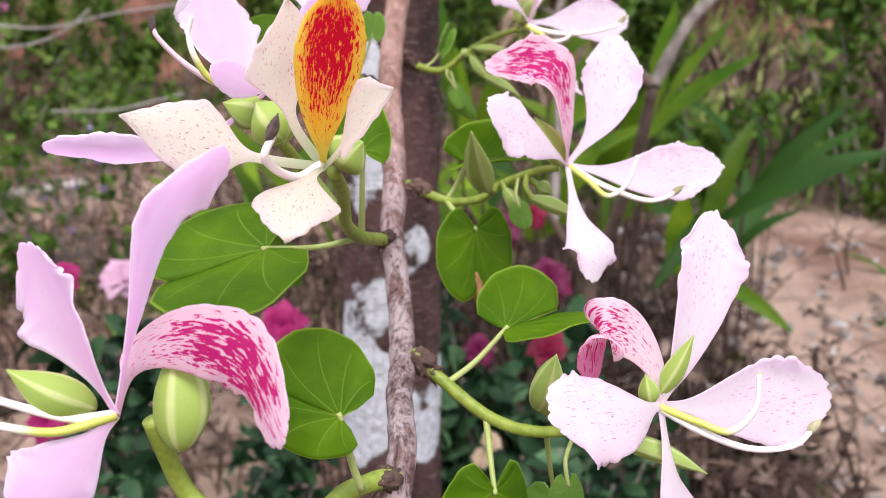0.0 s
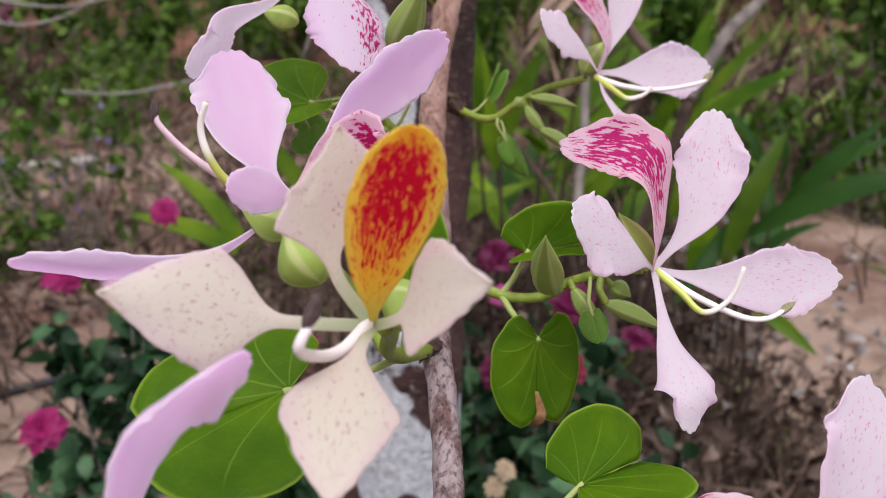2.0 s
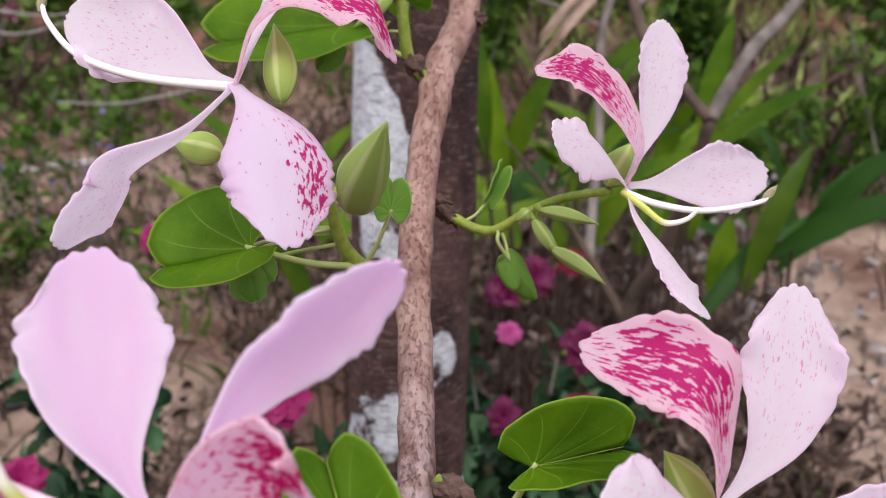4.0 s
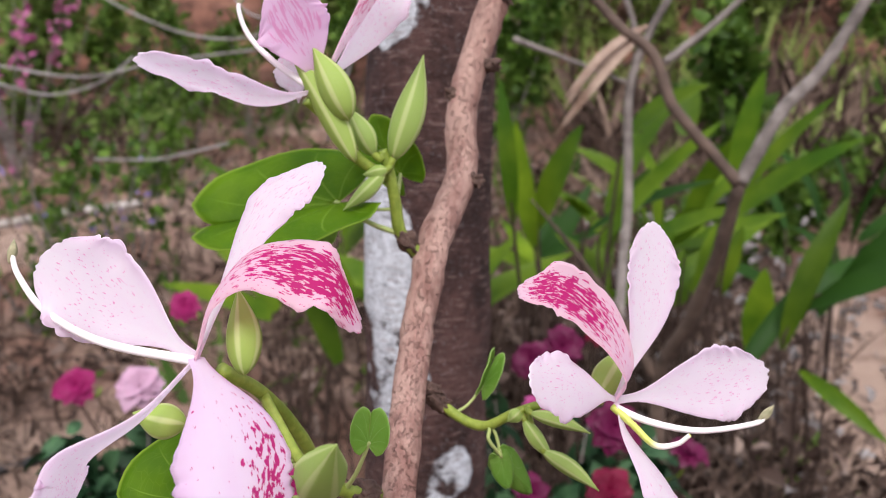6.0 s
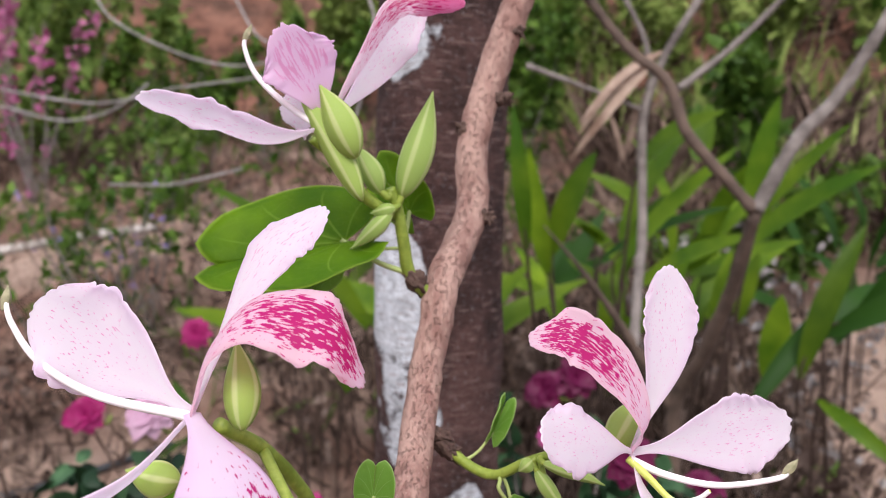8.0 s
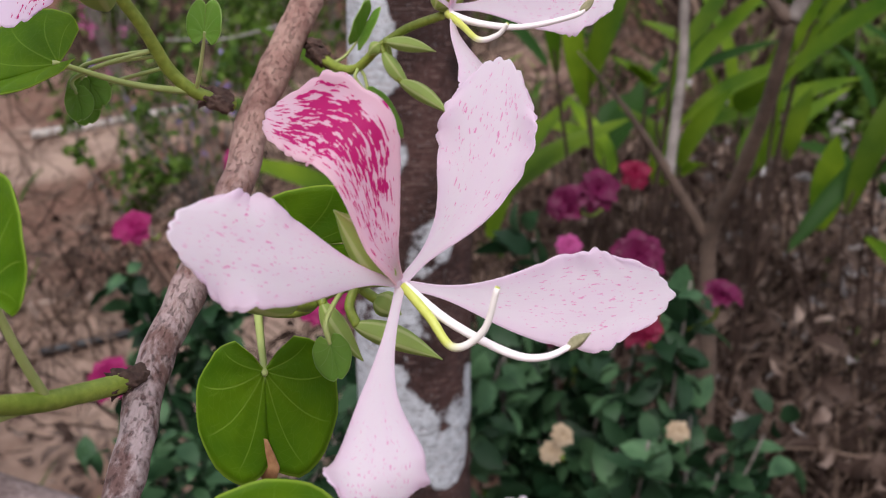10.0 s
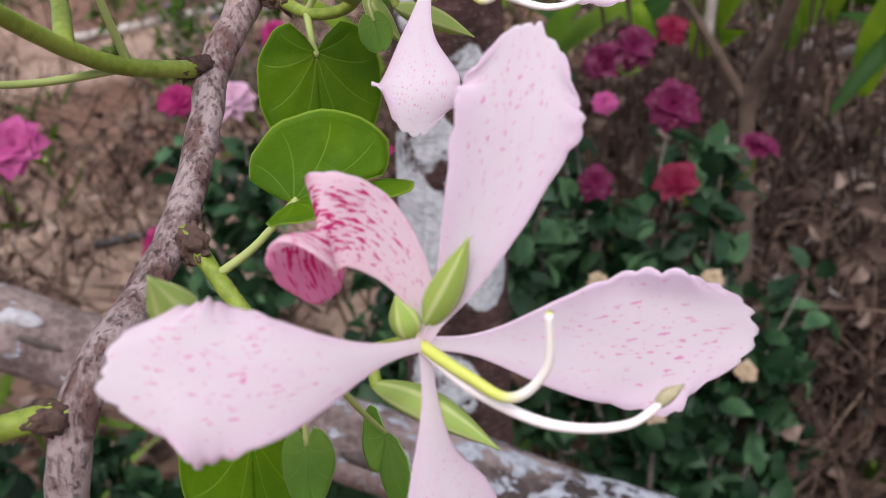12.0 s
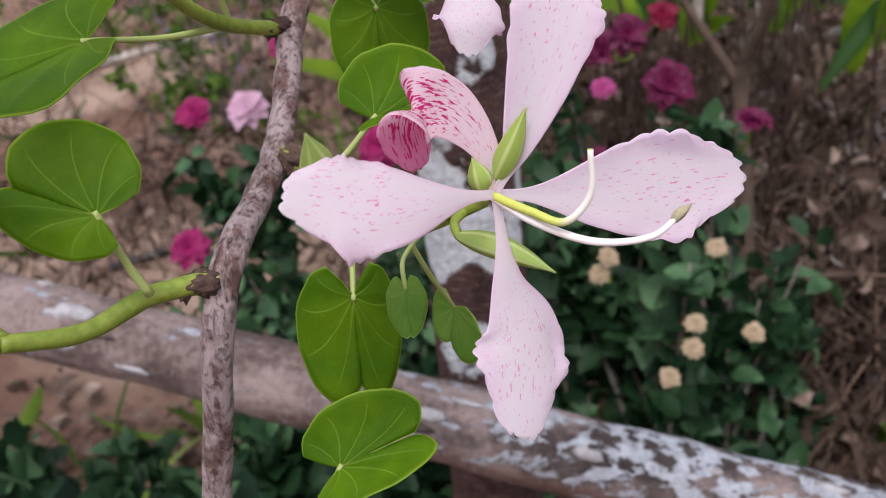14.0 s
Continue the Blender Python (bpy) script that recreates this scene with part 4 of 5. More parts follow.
petal(o_flower, [(-0.0280, 0.2050, 1.3370), (-0.0291, 0.1953, 1.3359), (-0.0300, 0.1783, 1.3322), (-0.0289, 0.1571, 1.3265)], 0.0186, (0.9833, -0.0649, -0.1701), 0, 0.1)
petal(o_flower, [(-0.0280, 0.2050, 1.3370), (-0.0234, 0.1948, 1.3411), (-0.0179, 0.1812, 1.3482), (-0.0097, 0.1659, 1.3541)], 0.0179, (-0.2076, -0.1277, -0.9699), 0, 0.1)
petal(o_flower, [(-0.0280, 0.2050, 1.3370), (-0.0338, 0.1985, 1.3477), (-0.0347, 0.1927, 1.3608), (-0.0320, 0.1837, 1.3726)], 0.0216, (0.7152, 0.5759, 0.3960), 0, 0.1)
petal(o_flower, [(-0.0280, 0.2050, 1.3370), (-0.0268, 0.1960, 1.3470), (-0.0238, 0.1850, 1.3620), (-0.0208, 0.1790, 1.3732)], 0.0152, (0.9400, 0.2600, 0.2200), 2, 0.1)
calyx(o_flower, BUD_CO)
calyx(o_flower, BUD_CO2)
thread(o_flower, "stamen", STAMEN_O, 0.0010, FILAMENT, 0.0066, "long curved white stamen", True)
p_flower = flower((-0.0486, 0.2400, 1.3547), "lilac pink blossom seen behind the cream one", "pink")
petal(p_flower, [(-0.0486, 0.2400, 1.3547), (-0.0617, 0.2543, 1.3644), (-0.0700, 0.2719, 1.3863)], 0.0221, (0.9307, 0.2841, -0.2305), 0, 0.1)
petal(p_flower, [(-0.0486, 0.2400, 1.3547), (-0.0371, 0.2474, 1.3733), (-0.0177, 0.2489, 1.3904)], 0.0148, (0.5106, 0.5572, -0.6548), 0, 0.1)
petal(p_flower, [(-0.0486, 0.2400, 1.3547), (-0.0644, 0.2355, 1.3426), (-0.0823, 0.2316, 1.3387), (-0.1037, 0.2272, 1.3407)], 0.0150, (0.0500, 0.8500, -0.5200), 0, 0.1)
petal(p_flower, [(-0.0486, 0.2400, 1.3547), (-0.0496, 0.2293, 1.3567), (-0.0566, 0.2151, 1.3600)], 0.0093, (0.0707, 0.0487, -0.9963), 0, 0.1)
petal(p_flower, [(-0.0486, 0.2400, 1.3547), (-0.0403, 0.2398, 1.3630), (-0.0320, 0.2390, 1.3650), (-0.0277, 0.2373, 1.3609)], 0.021, (0.2337, 0.3654, -0.9011), 1, 0.1)
calyx(p_flower, BUD_CP)
thread(p_flower, "stamen", STAMEN_P, 0.0008, PINK_THREAD, 0.0050, "long pink stamen", True)
thread(p_flower, "pistil", PISTIL_P, 0.0009, PISTIL, 0.0, "curved yellow-green pistil")
l_flower = flower((-0.0656, 0.1672, 1.2898), "lilac pink blossom low on the branch", "pink")
petal(l_flower, [(-0.0656, 0.1672, 1.2898), (-0.0618, 0.1687, 1.3090), (-0.0555, 0.1673, 1.3302), (-0.0414, 0.1675, 1.3429)], 0.0163, (0.0027, 0.8315, -0.5556), 0, 0.1)
petal(l_flower, [(-0.0656, 0.1672, 1.2898), (-0.0630, 0.1730, 1.2996), (-0.0525, 0.1694, 1.3046), (-0.0380, 0.1598, 1.3032), (-0.0282, 0.1464, 1.2920)], 0.0158, (0.0931, 0.0939, 0.9912), 1, 0.1)
petal(l_flower, [(-0.0656, 0.1672, 1.2898), (-0.0725, 0.1660, 1.3050), (-0.0837, 0.1709, 1.3239)], 0.0225, (0.8241, -0.5643, 0.0484), 0, 0.1)
petal(l_flower, [(-0.0656, 0.1672, 1.2898), (-0.0724, 0.1617, 1.2819), (-0.0817, 0.1543, 1.2726)], 0.019, (0.5747, 0.1639, -0.8018), 0, 0.1)
calyx(l_flower, BUD_CL)
calyx(l_flower, BUD_CL2)
thread(l_flower, "stamen", STAMEN_L, 0.0009, FILAMENT, 0.0062, "long curved white stamen")
thread(l_flower, "pistil", PISTIL_L, 0.0009, PISTIL, 0.0, "curved yellow-green pistil")
c_flower = flower((-0.0607, 0.3269, 1.4130), "pale pink blossom with magenta-flecked arching petal")
petal(c_flower, [(-0.0607, 0.3269, 1.4130), (-0.0804, 0.3399, 1.4189), (-0.1067, 0.3500, 1.4302)], 0.0254, (0.8806, 0.0686, 0.4688), 0, 0.1)
petal(c_flower, [(-0.0607, 0.3269, 1.4130), (-0.0699, 0.3185, 1.4025), (-0.0801, 0.3109, 1.3955), (-0.0827, 0.3089, 1.3889), (-0.0899, 0.3003, 1.3809)], 0.0156, (0.2760, 0.9030, -0.3291), 0, 0.1)
petal(c_flower, [(-0.0607, 0.3269, 1.4130), (-0.0488, 0.3126, 1.4038), (-0.0427, 0.2968, 1.3830)], 0.0226, (0.9095, 0.3847, -0.1573), 3, 0.1)
petal(c_flower, [(-0.0607, 0.3269, 1.4130), (-0.0563, 0.3268, 1.4267), (-0.0467, 0.3273, 1.4344), (-0.0318, 0.3273, 1.4316), (-0.0261, 0.3318, 1.4197)], 0.0198, (-0.0489, 0.8812, 0.4703), 1, 0.1)
petal(c_flower, [(-0.0607, 0.3269, 1.4130), (-0.0558, 0.3393, 1.4311), (-0.0499, 0.3488, 1.4448), (-0.0394, 0.3561, 1.4535)], 0.0151, (-0.8202, 0.5370, 0.1971), 0, 0.1)
calyx(c_flower, BUD_CC)
calyx(c_flower, BUD_CC2)
thread(c_flower, "stamen", STAMEN_C, 0.0009, FILAMENT, 0.0062, "long curved white stamen")
d_flower = flower((-0.0547, 0.4254, 1.4724), "pale pink blossom above green buds at the top")
petal(d_flower, [(-0.0547, 0.4254, 1.4724), (-0.0716, 0.4167, 1.4695), (-0.1034, 0.4007, 1.4802)], 0.0165, (0.0470, 0.8300, -0.5557), 0, 0.1)
petal(d_flower, [(-0.0547, 0.4254, 1.4724), (-0.0586, 0.4218, 1.4854), (-0.0663, 0.4163, 1.5016)], 0.0235, (0.9330, 0.3406, -0.1165), 4, 0.1)
petal(d_flower, [(-0.0547, 0.4254, 1.4724), (-0.0629, 0.4320, 1.4771), (-0.0716, 0.4369, 1.4766)], 0.018, (0.2793, 0.1746, -0.9442), 0, 0.1)
petal(d_flower, [(-0.0547, 0.4254, 1.4724), (-0.0445, 0.4262, 1.4923), (-0.0331, 0.4286, 1.5100), (-0.0128, 0.4308, 1.5104)], 0.0122, (0.0631, 0.8957, -0.4401), 5, 0.1)
petal(d_flower, [(-0.0547, 0.4254, 1.4724), (-0.0419, 0.4348, 1.4893), (-0.0281, 0.4470, 1.5141)], 0.014, (0.6816, 0.3677, -0.6326), 0, 0.1)
calyx(d_flower, BUD_CD)
calyx(d_flower, BUD_CD2)
thread(d_flower, "stamen", STAMEN_D, 0.0009, FILAMENT, 0.0062, "long curved white stamen")

# ---- branch, twigs, leaves, buds ----
branch = thing("flowering_branch", BRANCH[0], "brown flaking woody branch with green side twigs", "branch")
part("stem", tube(BRANCH, lambda u: 0.0039 + 0.0023 * ease(u, 0.22, 0.80), count=150, sides=18, rough=0.16, grain=190.0), BARK, branch, "flaking grey-brown bark")
for line, thick in ((TWIG_B, 0.0019), (TWIG_A, 0.0016), (TWIG_T, 0.0016), (TWIG_O, 0.0021), (TWIG_L, 0.0025), (TWIG_L2, 0.0024), (TWIG_C, 0.0019), (TWIG_D, 0.0022), (TWIG_D2, 0.0019), (TWIG_P, 0.0019)):
    part("twig", tube(line, lambda u: thick * (1.1 - 0.3 * u), count=36, sides=12, rough=0.08, grain=240.0), TWIG, branch, "smooth green side twig")


def knob(place, out, size, seed):
    """A dark, ragged leaf scar where a twig leaves the branch."""
    bm = bmesh.new()
    bmesh.ops.create_icosphere(bm, subdivisions=4, radius=size)
    for v in bm.verts:
        v.co *= 1 + 0.5 * noise.noise(v.co * (1.3 / size) + Vector((seed, 0, 0))) + 0.3 * noise.noise(v.co * (4.2 / size) + Vector((0, seed, 0)))
    turn = Vector(out).to_track_quat("Z", "Y").to_matrix()
    for v in bm.verts:
        v.co = turn @ Vector((v.co.x * 0.82, v.co.y * 0.82, v.co.z * 1.25))
    bmesh.ops.translate(bm, verts=bm.verts, vec=Vector(place))
    part("leaf_scar", bm, SCAR, branch, "dark cracked leaf scar")
    for k in range(5):
        a = Vector(place) + Vector(out) * size * 0.8
        b = a + Vector(out) * size * 0.6 + Vector((0.4 * math.sin(seed + k * 2), 0.5 * math.cos(seed * 2 + k), -1.0 + 0.4 * k)) * size * 1.1
        part("stipule", spindle(a, b, size * 0.26, 0.2, 0.35), SCAR, branch)


for seed, line in enumerate((TWIG_B, TWIG_A, TWIG_T, TWIG_O, TWIG_L, TWIG_C, TWIG_D)):
    a, b = Vector(line[0]), Vector(line[1])
    way = (b - a).normalized()
    knob(a + way * 0.0050, way, 0.0040, seed * 3.3)

for seed, (place, out) in enumerate(SCARS):
    knob(Vector(place), Vector(out), 0.0032, 40 + seed * 2.1)

FRESH = "fresh green two-lobed leaf with palmate veins"
torn = leaf(LEAF_a, "green two-lobed leaf with a brown torn patch")
notch, heart = Vector(LEAF_a[1]), Vector(LEAF_a[0])
down = (notch - heart).normalized()
bm = bmesh.new()
for k, (s, w) in enumerate(((0.0, 0.0008), (0.35, 0.0022), (0.7, 0.0034), (1.0, 0.0016))):
    middle = notch - down * 0.006 + down * 0.009 * s + Vector((0.0004 * k, -0.0010, 0))
    bm.verts.new(middle - Vector((w, 0, 0.0005 * k)))
    bm.verts.new(middle + Vector((w * 0.7, -0.0004, 0)))
bm.verts.ensure_lookup_table()
for k in range(3):
    bm.faces.new([bm.verts[i] for i in (2 * k, 2 * k + 1, 2 * k + 3, 2 * k + 2)])
part("dried_patch", bm, DRIED, torn, "brown dried patch in the notch", 0.0003)
leaf(LEAF_b, "green butterfly-shaped leaf, half folded")
leaf(LEAF_c, FRESH)
leaf(LEAF_d, "green butterfly-shaped leaf, half folded")
leaf(LEAF_e, FRESH)
leaf(LEAF_o, "large green two-lobed leaf, folded along its midrib")
leaf(LEAF_l, FRESH)
leaf(LEAF_p, FRESH)
leaf(LEAF_q, "large green two-lobed leaf, folded along its midrib")
leaf(LEAF_s, "small light green pair of rounded leaf lobes", LEAF_YOUNG, 0.0006)
leaf(LEAF_t, "small light green folded leaf", LEAF_YOUNG, 0.0005)
leaf(LEAF_u, "large green two-lobed leaf, folded along its midrib")
leaf(LEAF_v, FRESH)
leaf(LEAF_f, "small olive green leaf hanging by a thin stalk", LEAF_YOUNG, 0.0007)
for spec in (BUD_a, BUD_c, BUD_d):
    bud(spec, "plump pointed green flower bud")
for spec in (BUD_e, BUD_f, BUD_g, BUD_h, BUD_i, BUD_j, BUD_k, BUD_m, BUD_n, BUD_o, BUD_p, BUD_q):
    bud(spec, "slender pointed green flower bud")
for spec in (YOUNG_a, YOUNG_b, YOUNG_c, YOUNG_d, YOUNG_e, YOUNG_g, YOUNG_h, YOUNG_i, YOUNG_j):
    young_leaf(spec)

# ---- garden behind ----
rng = random.Random(7)


def add_blade(bm, root, tip, width, face, sag=0.12, rows=8, fold=0.25, round_tip=0.5):
    """A long or oval leaf from root to tip."""
    root, tip, face = Vector(root), Vector(tip), Vector(face)
    ahead = tip - root
    length = ahead.length
    across = ahead.cross(face).normalized()
    up = across.cross(ahead).normalized()
    rowsv = []
    for i in range(rows + 1):
        u = i / rows
        w = width * 0.5 * (math.sin(math.pi * min(u * 0.97 + 0.03, 1.0) ** round_tip) ** 0.75 if u < 1 else 0.0)
        mid = root + ahead * u + up * (sag * length * (math.sin(math.pi * u) - 0.3 * u))
        rowsv.append([bm.verts.new(mid - across * w + up * w * fold), bm.verts.new(mid), bm.verts.new(mid + across * w + up * w * fold)])
    for p, q in zip(rowsv, rowsv[1:]):
        bm.faces.new((p[0], p[1], q[1], q[0]))
        bm.faces.new((p[1], p[2], q[2], q[1]))


def rand_dir(r, up=0.0):
    while True:
        v = Vector((r.uniform(-1, 1), r.uniform(-1, 1), r.uniform(-1, 1) + up))
        if 0.1 < v.length < 1.6:
            return v.normalized()


def rose_petals(size, seed):
    """The petals of a full rose: rings of cupped petals round a tight heart."""
    r = random.Random(seed)
    for ring, (count, lean, reach, wide) in enumerate(((3, 0.12, 0.42, 0.45), (5, 0.40, 0.58, 0.62), (7, 0.72, 0.74, 0.74), (8, 1.02, 0.88, 0.82), (9, 1.38, 1.0, 0.86))):
        for k in range(count):
            a = math.tau * (k + r.random() * 0.5) / count + ring * 0.7
            tilt = lean * r.uniform(0.85, 1.15)
            out = Vector((math.cos(a) * math.sin(tilt), math.sin(a) * math.sin(tilt), math.cos(tilt)))
            root = Vector((math.cos(a), math.sin(a), 0)) * size * 0.07
            bm = bmesh.new()
            add_blade(bm, root, root + out * size * reach * r.uniform(0.85, 1.08), size * wide * r.uniform(0.9, 1.15), Vector((-math.cos(a), -math.sin(a), 0.6)), 0.26, 6, 0.55, 0.95)
            yield bm


roses = {}


def rose(place, size, material, label, toward=(0.1, -0.8, 0.5)):
    """A rose on a short stalk, turned to face a direction."""
    ob = thing("rose", (0, 0, 0), label, "rose", "roses in the garden")
    for bm in rose_petals(size, len(roses) + 3):
        part("petal", bm, material, ob)
    part("calyx", spindle((0, 0, -size * 0.45), (0, 0, size * 0.15), size * 0.22), SEPAL, ob)
    part("stalk", tube([(0, 0, -size * 0.4), (0.01, 0, -size * 1.6), (0.0, 0.02, -size * 3.2)], 0.0022, count=8, sides=6), TWIG, ob)
    roses[ob.name] = ob
    ob.matrix_world = Matrix.Translation(place) @ Vector(toward).to_track_quat("Z", "Y").to_matrix().to_4x4()
    return ob


rose((0.122, 1.003, 1.152), 0.029, ROSE_PURPLE, "full dark purple-red rose in bloom")
rose((0.136, 1.096, 1.042), 0.028, ROSE_CRIMSON, "full crimson rose in bloom", (-0.1, -0.7, 0.7))
rose((0.124, 1.187, 1.206), 0.020, ROSE_CRIMSON, "small crimson rosebud half open")
rose((0.080, 1.175, 1.186), 0.028, ROSE_PURPLE, "dark purple-red rose in the bed")
rose((0.046, 1.165, 1.172), 0.026, ROSE_PURPLE, "dark purple-red rose in the bed", (-0.4, -0.7, 0.4))
rose((0.224, 1.119, 1.080), 0.024, ROSE_PURPLE, "dark purple-red rose, half open", (0.3, -0.4, 0.9))
rose((0.044, 1.059, 1.052), 0.022, ROSE_PURPLE, "dark purple-red rose, half open")
rose((0.050, 1.120, 1.130), 0.016, ROSE_PINK, "small pink rosebud, half open")
rose((-0.426, 1.136, 1.128), 0.031, ROSE_PALE, "full pale pink rose in bloom", (0.1, -0.7, 0.6))
rose((-0.500, 1.125, 1.130), 0.026, ROSE_MAGENTA, "deep magenta rose in the bed")
rose((-0.430, 1.300, 1.190), 0.024, ROSE_MAGENTA, "deep magenta rose in the bed")
rose((-0.473, 0.992, 0.981), 0.027, ROSE_MAGENTA, "deep magenta rose in the bed", (0.4, -0.6, 0.5))
rose((-0.425, 0.718, 1.172), 0.026, ROSE_PINK, "bright pink rose near the rail", (0.3, -0.7, 0.5))
rose((-0.165, 0.870, 1.130), 0.026, ROSE_MAGENTA, "deep pink rose behind the leaves")
for i, (x, y, z) in enumerate(((0.147, 0.931, 0.903), (0.143, 0.922, 0.878), (0.209, 0.939, 0.888), (0.118, 0.906, 0.850), (0.055, 0.95, 0.975), (0.045, 0.95, 0.955), (0.175, 1.0, 0.965))):
    rose((x, y, z), 0.0125, ROSE_CREAM, "small cream pink garden blossom", (0.1 * math.sin(i * 2), -0.7, 0.6))


def bush(name, label, middle, size, count, leaf_size, material, seed, stems=7, oval=0.62):
    """A leafy bush: thin stems from the ground and many small leaves in clumps."""
    r = random.Random(seed)
    x, y, z = middle
    foot = rise(x, y)
    ob = thing(name, (x, y, foot), label, "bush")
    bm, leaves = bmesh.new(), bmesh.new()
    for k in range(stems):
        tip = Vector(middle) + Vector([r.uniform(-0.85, 0.85) * s for s in size])
        start = Vector((x + r.uniform(-0.1, 0.1) * size[0], y + r.uniform(-0.1, 0.1) * size[1], foot - 0.03))
        mid = start.lerp(tip, 0.5) + Vector((r.uniform(-0.3, 0.3) * size[0], 0, 0.1 * size[2]))
        add_tube(bm, [start, mid, tip], lambda u: max(0.006 * (1 - 0.75 * u), 0.0015), count=12, sides=6)
        for j in range(count // stems):
            s = 1 - abs(r.gauss(0, 0.34))
            s = min(max(s, 0.15), 1.05)
            node = start.lerp(tip, s) + (mid - start.lerp(tip, 0.5)) * (4 * s * (1 - s))
            clump = node + rand_dir(r) * r.uniform(0.2, 1.0) * 0.22 * min(size)
            for q in range(3):
                way = rand_dir(r, 0.15)
                far = leaf_size * r.uniform(0.6, 1.25)
                base = clump + rand_dir(r) * leaf_size * 0.35
                add_blade(leaves, base, base + way * far, far * oval, rand_dir(r, 0.9), 0.08, 4, 0.25, 0.8)
    tagged(part("stem_tangle", bm, GREY_BARK, ob), kind="stuff")
    tagged(part("foliage", leaves, material, ob), kind="stuff")
    return ob


bush("rose_bush", "dark green leafy rose bush in the bed", (0.12, 1.16, 0.90), (0.20, 0.16, 0.28), 400, 0.046, ROSE_LEAF, 1, 16, 0.58)
bush("rose_bush", "dark green leafy rose bush in the bed", (0.20, 1.22, 0.72), (0.19, 0.2, 0.22), 260, 0.046, ROSE_LEAF, 2, 12, 0.58)
bush("rose_bush", "green leafy rose bush in the bed", (-0.42, 1.15, 0.92), (0.24, 0.18, 0.24), 300, 0.038, ROSE_LEAF, 3, 11)
bush("rose_bush", "green leafy rose bush in the bed", (-0.12, 1.02, 0.82), (0.22, 0.16, 0.30), 340, 0.040, ROSE_LEAF, 4, 12)
bush("rose_bush", "green leafy rose bush in the bed", (-0.42, 0.86, 0.60), (0.28, 0.2, 0.3), 400, 0.048, ROSE_LEAF, 5, 12)
bush("rose_bush", "dark green leafy rose bush under the rail", (-0.16, 0.92, 0.55), (0.26, 0.14, 0.26), 300, 0.042, ROSE_LEAF, 6, 10)
bush("rose_bush", "dark green leafy rose bush under the rail", (-0.48, 0.84, 0.64), (0.28, 0.16, 0.26), 460, 0.052, ROSE_LEAF, 8, 11)


def strap_plant(place, height, count, seed, material=STRAP_LEAF, wide=0.06):
    """A clump of long broad leaves on upright stalks."""
    r = random.Random(seed)
    x, y = place
    foot = rise(x, y)
    ob = thing("strap_leaf_plant", (x, y, foot), "clump of long arching bright green strap leaves", "plant", "leafy clumps behind the post")
    for k in range(count):
        a = math.tau * (k + r.random()) / count
        out = Vector((math.cos(a), 0.6 * math.sin(a), 0))
        start = Vector((x, y, foot - 0.02)) + out * 0.03
        root = start + Vector((0, 0, height * (r.uniform(0.60, 0.86) if x < 0.7 else r.uniform(0.30, 0.62)))) + out * r.uniform(0.02, 0.08)
        tip = root + out * r.uniform(0.12, 0.30) + Vector((0, 0, height * r.uniform(0.04, 0.30)))
        part("leaf_stalk", tube([start, start.lerp(root, 0.5) - out * 0.01, root], lambda u: 0.0036 - 0.0014 * u, count=8, sides=6), LITTER, ob, "thin dry brown leaf stalk")
        bm = bmesh.new()
        add_blade(bm, root, tip, wide * r.uniform(0.65, 1.25), Vector((r.uniform(-0.6, 0.6), -0.7, 0.8)) - out * 0.6, r.uniform(0.02, 0.16), 12, r.uniform(0.1, 0.5), 0.62)
        part("strap_leaf", bm, material, ob)
    return ob


for i, (x, y, h, c) in enumerate(((0.18, 1.95, 0.95, 7), (-0.19, 1.62, 0.97, 8), (0.04, 2.15, 0.95, 6), (-0.42, 2.05, 0.8, 5), (0.42, 2.25, 1.0, 7), (1.0, 2.75, 0.95, 7), (0.80, 2.45, 0.98, 6), (0.32, 1.90, 0.9, 6))):
    strap_plant((x, y), h, c, 40 + i, STRAP_DARK if i in (2, 5, 6) else STRAP_LEAF, 0.055)


def broad_clump(place, leaves, seed):
    """A clump whose long leaves lean one way; leaves: root, tip, width, dark or not."""
    r = random.Random(seed)
    x, y = place
    foot = rise(x, y)
    ob = thing("strap_leaf_plant", (x, y, foot), "clump of long arching bright green strap leaves", "plant", "leafy clumps behind the post")
    for root, tip, wide, dark in leaves:
        root, tip = Vector(root), Vector(tip)
        start = Vector((x + r.uniform(-0.04, 0.04), y + r.uniform(-0.03, 0.03), foot - 0.02))
        bend = start.lerp(root, 0.55) + Vector((r.uniform(-0.02, 0.02), 0.0, 0.03))
        low = root - (tip - root) * 0.22
        part("leaf_stalk", tube([start, bend, low, root.lerp(tip, 0.08)], lambda u: 0.0032 - 0.0012 * u, count=12, sides=6), LITTER, ob, "thin dry brown leaf stalk")
        bm = bmesh.new()
        add_blade(bm, low, tip, wide * 0.95, Vector((r.uniform(-0.6, 0.1), -0.7, r.uniform(0.4, 1.0))), r.uniform(0.03, 0.10), 18, r.uniform(0.25, 0.55), 0.95)
        part("strap_leaf", bm, STRAP_DARK if dark else STRAP_LEAF, ob)
    return ob


